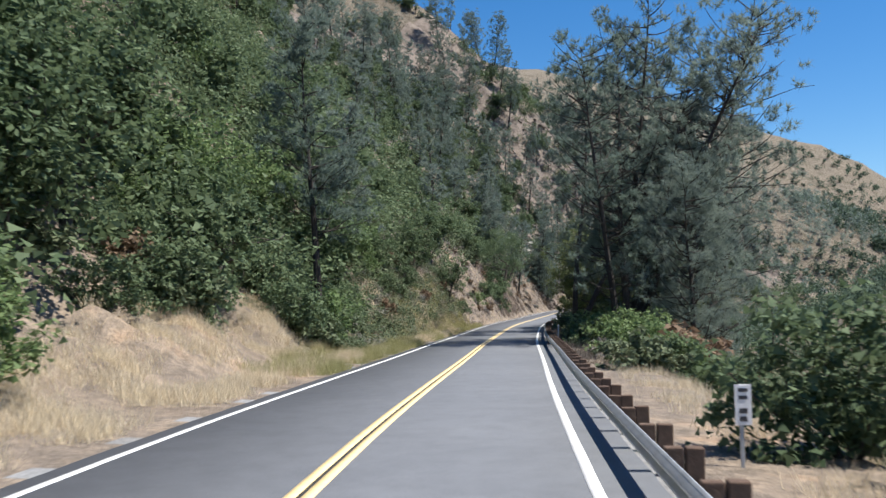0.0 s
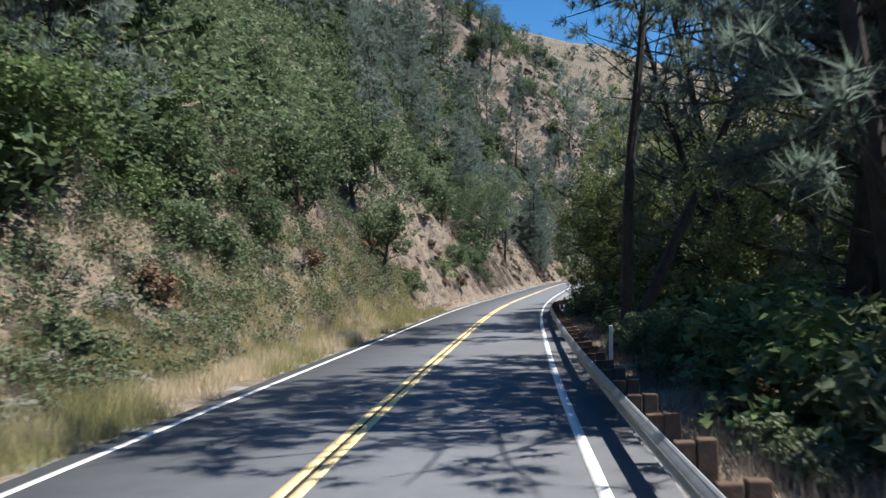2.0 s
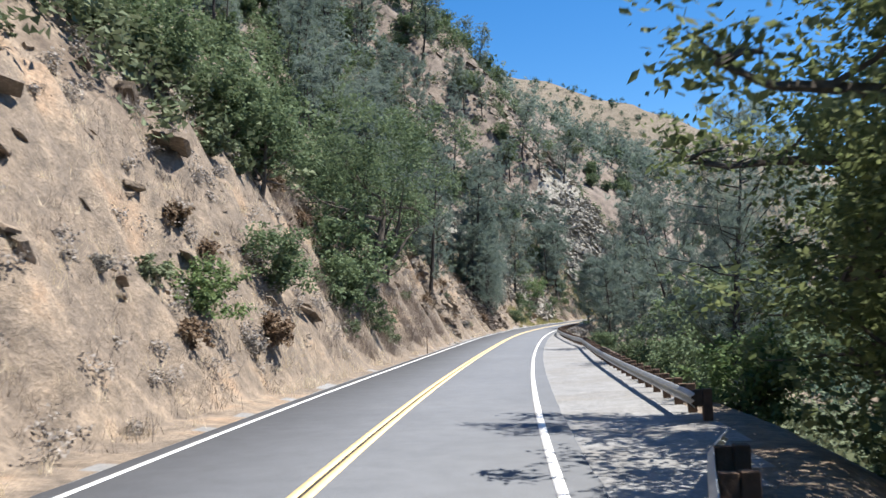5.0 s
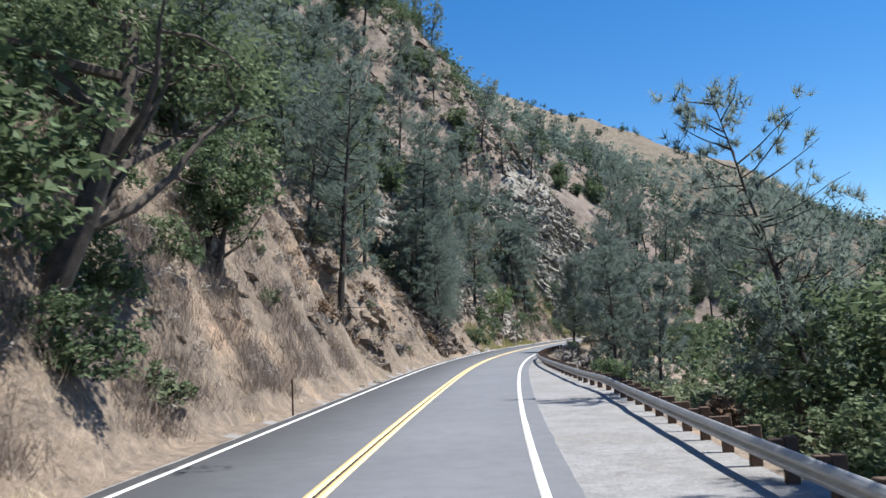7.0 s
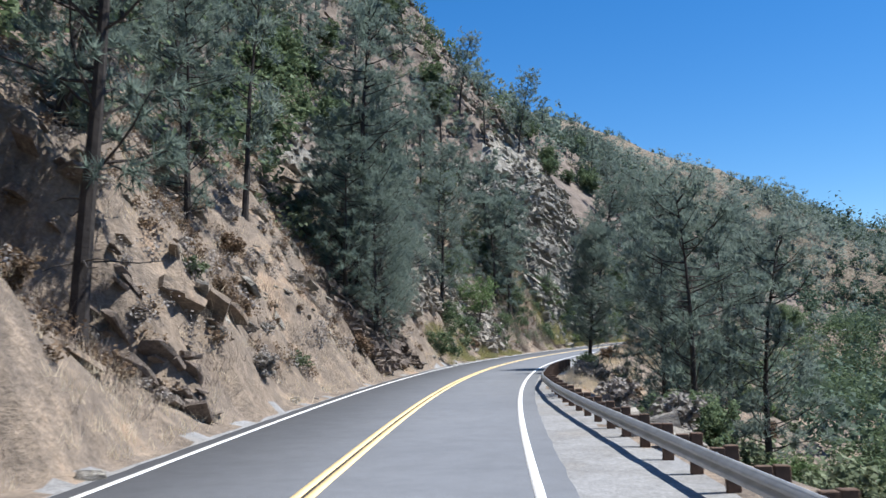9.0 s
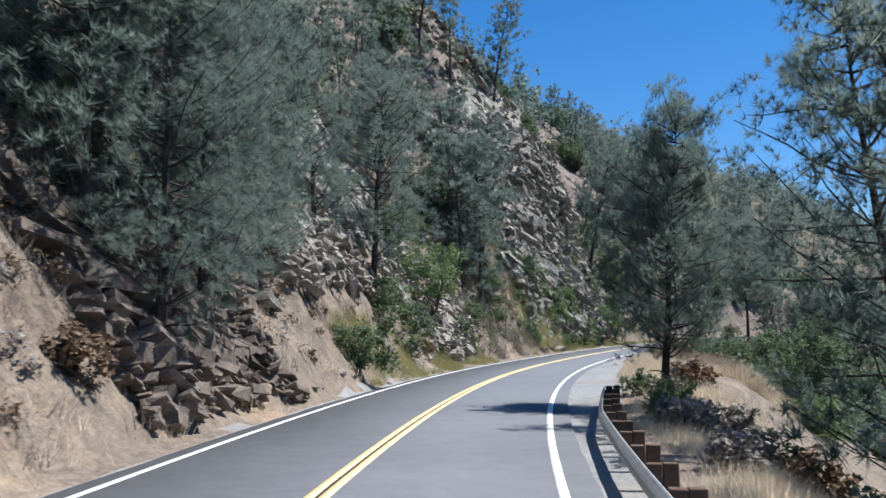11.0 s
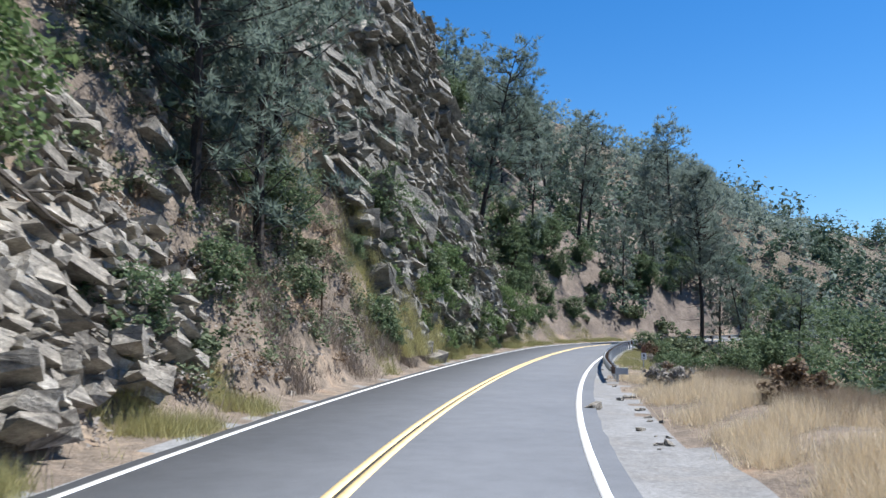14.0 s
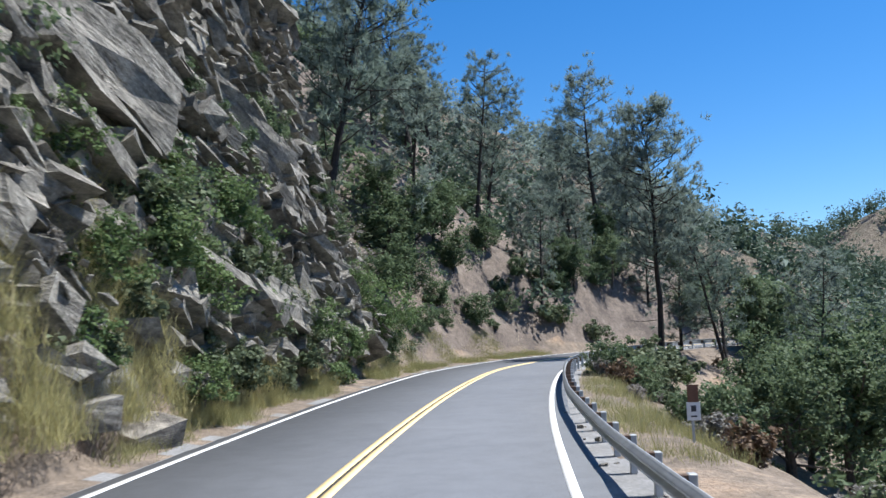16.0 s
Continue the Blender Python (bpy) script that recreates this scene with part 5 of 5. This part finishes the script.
for i in range(58):
    s = brush.uniform(14, 88)
    put(brush.choice(["bush_a", "bush_b", "olive_a", "bush_a", "olive_b", "brown_a"]), s, -toe_at(s) - pw(s, [(55, 1.2), (68, 3.0)]) - 6 * brush.random() ** 1.3, brush.uniform(0.8, 1.5))
for i in range(60):
    s = brush.uniform(293, 321)
    put(brush.choice(["olive_a", "grey_a", "bush_a", "olive_b", "grey_a"]), s, -toe_at(s) - 0.7 - 2.2 * brush.random(), brush.uniform(0.5, 1.0))
def ledge(s, share):
    """A spot on the ledges of the cliff: place along, place across, height."""
    h = 0.6 + share ** 1.3 * pw(s, [(287, 8.0), (297, 6.0), (308, 3.0), (315, 1.5)])
    d = next((k * 0.1 for k in range(80) if left_rise(s, k * 0.1) > h), 8.0)
    return s, bend(s) - toe_at(s) - d + 0.6, h


for i in range(64):
    s, u, h = ledge(brush.uniform(287, 315), brush.random())
    kind = brush.choice(["olive_a", "grey_a", "bush_b", "olive_b", "bush_b", "olive_a"])
    if kind not in made_kinds:
        made_kinds[kind] = MAKERS[kind]()
    z = brush.uniform(0.5, 0.95)
    copy_thing(made_kinds[kind], Matrix.Translation(place(s, u, h)) @ Matrix.Rotation(brush.uniform(0, 6.28), 4, "Z") @ Matrix.Diagonal((z, z, z, 1)))
for i in range(34):
    s = brush.uniform(274, 332)
    put(brush.choice(["bush_a", "bush_b", "olive_a", "olive_b", "grey_a"]), s, -toe_at(s) - 0.3 - 3.5 * brush.random() + bend(s), brush.uniform(0.35, 0.8))


# ---- far woods, joined ----
def far_woods(name, seed, count, mat, area, size, label, tall=1.3, per=14, leaf=0.4, gaps=-0.12):
    rng = np.random.default_rng(seed)
    cs, rs = [], []
    k = 0
    while k < count:
        s, u = rng.uniform(*area[:2]), rng.uniform(*area[2:])
        p = on_ground(s, u)
        if noise.noise(Vector((p.x * 0.012, p.y * 0.012, seed))) < gaps or (u < 0 and rng.random() < (0.93 if u > -19 else 0.4) and rocky(s, bend(s) - u - toe_at(s)) > 0.25):
            continue
        k += 1
        r = size * rng.uniform(0.6, 1.4)
        for j in range(5):
            cs.append((p.x + rng.normal() * r * 0.5, p.y + rng.normal() * r * 0.5, p.z + r * (0.45 + tall * j * 0.4 * rng.uniform(0.7, 1.1))))
            rs.append(r * (0.75 - 0.09 * j * (tall > 1)))
    V, F = leaf_clumps(rng, np.array(cs), np.array(rs), per, leaf, 0.9, tris)
    return tagged(new(name, mesh_np(name, V, F, [mat])), label, "woods", kind="stuff")


far_woods("hillside_brush", 35, 2200, LEAF_OLIVE, (0, 345, -62, -9), 0.95, "olive chaparral covering the hillside", 0.5, 16, 0.16)
far_woods("hillside_scrub", 36, 1300, LEAF_OAK, (0, 345, -75, -12), 1.5, "dark scrub oak covering the hillside", 0.8, 18, 0.24)
far_woods("verge_brush", 75, 330, LEAF_GREY, (44, 100, -12, -5.6), 0.34, "low grey-brown brush on the first bank", 0.5, 18, 0.05)
far_woods("verge_olive_brush", 76, 1000, LEAF_OLIVE, (44, 104, -13, -5.8), 0.55, "low olive brush on the first bank", 0.5, 20, 0.06)
far_woods("hillside_oaks", 74, 1000, LEAF_OAK, (8, 112, -70, -10.5), 1.7, "dense dusty scrub oak covering the first slopes", 0.8, 20, 0.17)
far_woods("hillside_dry_brush", 37, 700, LEAF_GREY, (80, 345, -50, -8), 0.6, "grey dry brush covering the hillside", 0.4, 14, 0.1)
far_woods("bank_woods", 38, 330, LEAF_PINE, (348, 520, -80, -4), 2.0, "grey pines and oaks above the last bend", 1.4, 22, 0.26)
far_woods("bank_scrub", 39, 480, LEAF_FAR, (346, 540, -110, 4), 1.5, "dark scrub above the last bend", 0.6, 22, 0.24)
far_woods("bank_brush", 61, 1500, LEAF_GREY, (92, 285, -19, -5.2), 0.34, "low grey-brown brush on the cut bank", 0.4, 16, 0.05)
far_woods("bank_dry_brush", 62, 900, LEAF_BROWN, (92, 285, -17, -5.2), 0.3, "low dead brown brush on the cut bank", 0.4, 16, 0.05)
far_woods("bank_olive_brush", 63, 1000, LEAF_OLIVE, (92, 330, -19, -5.5), 0.42, "low olive brush on the cut bank", 0.4, 18, 0.06)
far_woods("far_pine_woods", 31, 800, LEAF_PINE, (60, 520, -190, -40), 2.4, "scattered grey pines on the far dry hillside", 1.5, gaps=0.08)
far_woods("far_oak_scrub", 32, 1400, LEAF_FAR, (60, 700, -260, -32), 1.6, "dark oak scrub dotting the far dry hillside", 0.5, gaps=0.08)
far_woods("ridge_trees", 33, 2200, LEAF_FAR, (200, 1450, -480, -100), 2.5, "dark trees dotting the distant ridge", 0.7, 14, 0.55)
far_woods("river_woods", 34, 1600, LEAF_FAR, (150, 700, 22, 200), 2.8, "oak woods beyond the river", 0.9, 24, 0.3)
far_woods("spur_woods", 71, 640, LEAF_FAR, (385, 660, -110, 70), 2.1, "dark woods covering the spur across the valley", 0.9, 14, 0.42, 0.05)
far_woods("spur_pines", 72, 240, LEAF_PINE, (380, 640, -130, 60), 2.0, "grey pines standing on the spur", 1.7, 14, 0.4)
far_woods("bend_woods", 73, 420, LEAF_OAK, (296, 420, 15, 60), 1.9, "green oak scrub below the last bend", 0.8, 26, 0.2)
far_woods("valley_scrub", 65, 1500, LEAF_FAR, (-40, 560, 60, 380), 2.2, "dark scrub dotting the dry hill across the river", 0.6, 16, 0.34)
far_woods("river_brush", 66, 1250, LEAF_OLIVE, (-10, 300, 12, 58), 1.1, "olive brush on the slope below the road", 0.6, 26, 0.13)
far_woods("valley_woods", 64, 3200, LEAF_FAR, (480, 1450, -120, 420), 4.5, "dark woods on the hills down the valley", 0.8, 18, 0.6)


# ---- grass, joined ----
def grass(name, seed, count, mat, spots, label, tall=0.5, blades=16, wide=1.0):
    rng = np.random.default_rng(seed)
    B, D, W_ = [], [], []
    for i in range(count):
        s, u, *h = spots(rng)
        while noise.noise(Vector((s * 0.35, u * 0.5, seed))) < -0.15 + 0.3 * rng.random():
            s, u, *h = spots(rng)
        p = np.array(place(s, u, h[0]) if h else on_ground(s, u))
        for _ in range(blades):
            B.append(p + np.array([rng.normal() * 0.16, rng.normal() * 0.16, -0.03]) * wide)
    B = np.array(B)
    n = len(B)
    D = unit(rng.normal(size=(n, 3)) * np.array([0.35, 0.35, 0.1]) + np.array([0, 0, 1])) * (tall * rng.uniform(0.4, 1.25, (n, 1)))
    side = unit(np.cross(D, rng.normal(size=(n, 3)))) * rng.uniform(0.003, 0.008, (n, 1)) * wide
    bendv = rng.normal(size=(n, 3)) * np.array([0.12, 0.12, 0.0]) * tall
    V = np.stack([B - side, B + side, B + D + bendv], 1).reshape(-1, 3)
    F = np.arange(len(V)).reshape(-1, 3)
    return tagged(new(name, mesh_np(name, V, F, [mat])), label, "grass", kind="stuff")


def verge_left(a, b, lo, hi):
    def spot(rng):
        s = rng.uniform(a, b)
        return s, -(LANE + 0.65 + lo + (hi - lo) * rng.random() ** 1.2) + bend(s)
    return spot


def bank_right(a, b, lo, hi):
    def spot(rng):
        s = rng.uniform(a, b)
        return s, max(pw(s, SHOULDER), pw(s, RAIL_U)) + lo + (hi - lo) * rng.random() + bend(s)
    return spot


grass("dry_grass", 41, 5200, STRAW, verge_left(4, 74, 0.5, 6.5), "tall straw-coloured dry grass along the verge", 0.5)
grass("green_grass", 42, 4200, GREENGRASS, verge_left(30, 112, 0.0, 3.0), "yellow-green verge grass beside the edge line", 0.55)
grass("dry_brush", 57, 1500, DRYBRUSH, verge_left(56, 104, 1.5, 8), "grey-brown twiggy brush on the first bank", 0.6, 18, 1.5)
grass("green_grass", 58, 2600, GREENGRASS, verge_left(50, 104, 0.8, 4.0), "tall yellow-green grass at the foot of the first bank", 0.7)
grass("green_grass", 59, 1500, GREENGRASS, lambda rng: ledge(rng.uniform(286, 308), rng.random()), "yellow-green grass hanging from the cliff ledges", 0.8)
grass("dry_grass", 61, 2200, STRAW, verge_left(64, 92, 0.3, 3.2), "pale dry grass at the foot of the first bank", 0.55)
grass("dry_grass", 43, 1300, STRAW, verge_left(96, 240, 0.3, 6.0), "thin dry grass on the cut bank", 0.5)
grass("dry_brush", 54, 3000, DRYBRUSH, verge_left(144, 180, 0.9, 8.0), "dense grey-brown twiggy brush under the leaning oak", 0.6, 18, 1.5)
grass("dry_brush", 55, 2200, DRYBRUSH, verge_left(272, 294, 0.9, 8.0), "dry grey-brown brush on the slope beside the cliff", 0.6, 18, 1.5)
grass("dry_brush", 56, 3600, DRYBRUSH, verge_left(92, 285, 0.8, 13), "grey-brown twiggy brush scattered over the cut bank", 0.55, 18, 1.5)
grass("green_grass", 44, 2600, GREENGRASS, verge_left(236, 268, 0.1, 1.9), "yellow-green verge grass below the rocks", 0.5)
grass("green_grass", 45, 3400, GREENGRASS, verge_left(280, 345, 0.4, 3.4), "yellow-green verge grass below the cliff", 0.42)
grass("green_grass", 51, 1100, GREENGRASS, verge_left(282, 297, 1.2, 7.5), "tall yellow-green grass above the boulder", 0.6)
grass("green_grass", 53, 2600, GREENGRASS, verge_left(294, 322, 1.0, 3.4), "tall yellow-green grass on the ledges of the cliff", 0.75)
grass("dry_grass", 46, 9000, STRAW, bank_right(234, 284, 0.45, 7.0), "pale dry grass on the mound beside the shoulder", 0.42)
grass("dead_grass", 50, 2600, DEADGRASS, bank_right(233, 282, 2.6, 5.4), "brown dead grass heads on top of the mound", 0.62)
grass("dry_grass", 52, 1400, STRAW, bank_right(206, 236, 0.9, 5.0), "dry grass round the end of the rail", 0.45)
grass("dry_grass", 47, 1100, STRAW, bank_right(5, 70, 1.6, 4.5), "sparse dry grass behind the guard rail", 0.35)
grass("dry_brush", 60, 2600, DRYBRUSH, bank_right(34, 108, 0.5, 4.0), "grey-brown brush and litter behind the first rails", 0.4, 18, 1.4)
grass("green_grass", 48, 900, GREENGRASS, bank_right(290, 340, 0.7, 2.8), "grass growing behind the curved guard rail", 0.4)
grass("dry_grass", 49, 1200, STRAW, verge_left(100, 345, 2.5, 22), "dry grass tufts on the hillside", 0.5)


# ---- signs, posts, loose stones ----
def bar_panel(thing, m, w, h, mat, bars):
    """A flat panel with unreadable lettering as bars."""
    bm = bmesh.new()
    box(bm, m, w, 0.004, h, 0.002)
    p = part("panel", bm, mat, thing, "white painted sign panel")
    for z, bw, bh in bars:
        bm = bmesh.new()
        box(bm, m @ Matrix.Translation((0, -0.005, z)), bw, 0.003, bh)
        part("lettering", bm, DARKMARK, p, "dark unreadable lettering")
    return p


def small_sign(s, u, w, h, top, label, bars, reflector=False):
    thing = tagged(new("small_sign"), label, "sign")
    thing.matrix_basis = Matrix.Translation(on_ground(s, u)) @ Euler((0, 0, -heading(s) + 0.08)).to_matrix().to_4x4()
    bm = bmesh.new()
    box(bm, pose(-0.02, 0.03, (top - 0.4) / 2 + 0.1), 0.05, 0.03, top + 0.2, 0.004)
    part("post", bm, STEEL, thing, "grey steel post")
    bar_panel(thing, pose(0, 0, top - h / 2), w, h, SIGN, bars)
    if reflector:
        bm = bmesh.new()
        box(bm, pose(0, 0, top + 0.16), w * 0.8, 0.006, 0.34, 0.002)
        part("reflector", bm, RUSTMARK, thing, "dark red-brown reflector panel")
    return thing


small_sign(12.6, 5.6, 0.23, 0.55, 1.12, "small white marker sign on a steel post behind the rail", [(0.2, 0.13, 0.05), (0.1, 0.12, 0.05), (-0.08, 0.11, 0.07), (-0.19, 0.10, 0.07)])
small_sign(293.5, 6.2, 0.27, 0.36, 0.78, "white marker sign with dark reflector behind the curved rail", [(0.05, 0.1, 0.12), (-0.1, 0.12, 0.03)], True)


def marker_post(s, u, height, w, mat, label, tilt=0.03):
    bm = bmesh.new()
    box(bm, pose(0, 0, height / 2 - 0.15), w, w * 0.45, height + 0.3, 0.006)
    me = bpy.data.meshes.new("marker_post")
    bm.to_mesh(me)
    bm.free()
    me.materials.append(mat)
    ob = tagged(new("marker_post", me), label, "post")
    ob.matrix_basis = Matrix.Translation(on_ground(s, u)) @ Euler((tilt, tilt, -heading(s))).to_matrix().to_4x4()
    return ob


marker_post(67.2, 5.0, 1.05, 0.10, SIGN, "white flexible marker post behind the guard rail")
marker_post(112.4, -5.6, 1.05, 0.09, SIGN, "weathered white marker post in the dry verge", 0.05)
marker_post(163.8, -4.0, 1.2, 0.06, WOOD, "thin brown marker post beside the edge line", 0.0)
marker_post(277.5, -5.9, 2.3, 0.07, WOOD, "thin dark wooden stake below the rocks", 0.03)


def stone(s, u, size, seed, mat, label):
    me = slab_mesh(seed, mat, 0.55)
    ob = tagged(new("stone", me), label, "stone", "loose stones")
    rnd = random.Random(seed)
    ob.matrix_basis = Matrix.Translation(on_ground(s, u) + Vector((0, 0, size * 0.12))) @ Euler((rnd.uniform(-0.3, 0.3), rnd.uniform(-0.3, 0.3), rnd.uniform(0, 6))).to_matrix().to_4x4() @ Matrix.Diagonal((size, size, size * 0.8, 1))
    return ob


pebble = random.Random(23)
for i in range(60):
    s = pebble.choice([pebble.uniform(170, 300), pebble.uniform(228, 275)])
    stone(s, -toe_at(s) + pebble.uniform(-0.5, 0.35), pebble.uniform(0.06, 0.26), 300 + i, PALEROCK, "fallen angular stone at the foot of the bank")
for i in range(34):
    s = pebble.uniform(262, 300)
    stone(s, max(pw(s, PAVED), pw(s, RAIL_U) - 0.1) + pebble.uniform(-0.1, 0.7), pebble.uniform(0.04, 0.14), 400 + i, PALEROCK, "angular stone at the edge of the shoulder")
stone(270.5, 3.95, 0.26, 500, PALEROCK, "flat pale stone lying on the shoulder")
for s, u, z in [(186, 6.6, 0.6), (188.5, 6.5, 0.7), (191, 6.2, 0.6), (194, 6.3, 0.45)]:
    stone(s, u, z, int(s * 2), PALEROCK, "pale boulder behind the guard rail")
for s, u, z, m in [(294, -5.4, 1.1, PALEROCK), (291.5, -5.3, 0.8, ROCK), (259, -5.4, 0.8, PALEROCK), (252, -5.2, 0.5, PALEROCK), (303, -6.0, 0.9, ROCK)]:
    stone(s, u, z, int(s * 3), m, "large weathered boulder at the foot of the bank")


# ---- the first of each plant was only a pattern for the others ----
for k in made_kinds.values():
    for ob in (*k.children_recursive, k):
        bpy.data.objects.remove(ob)
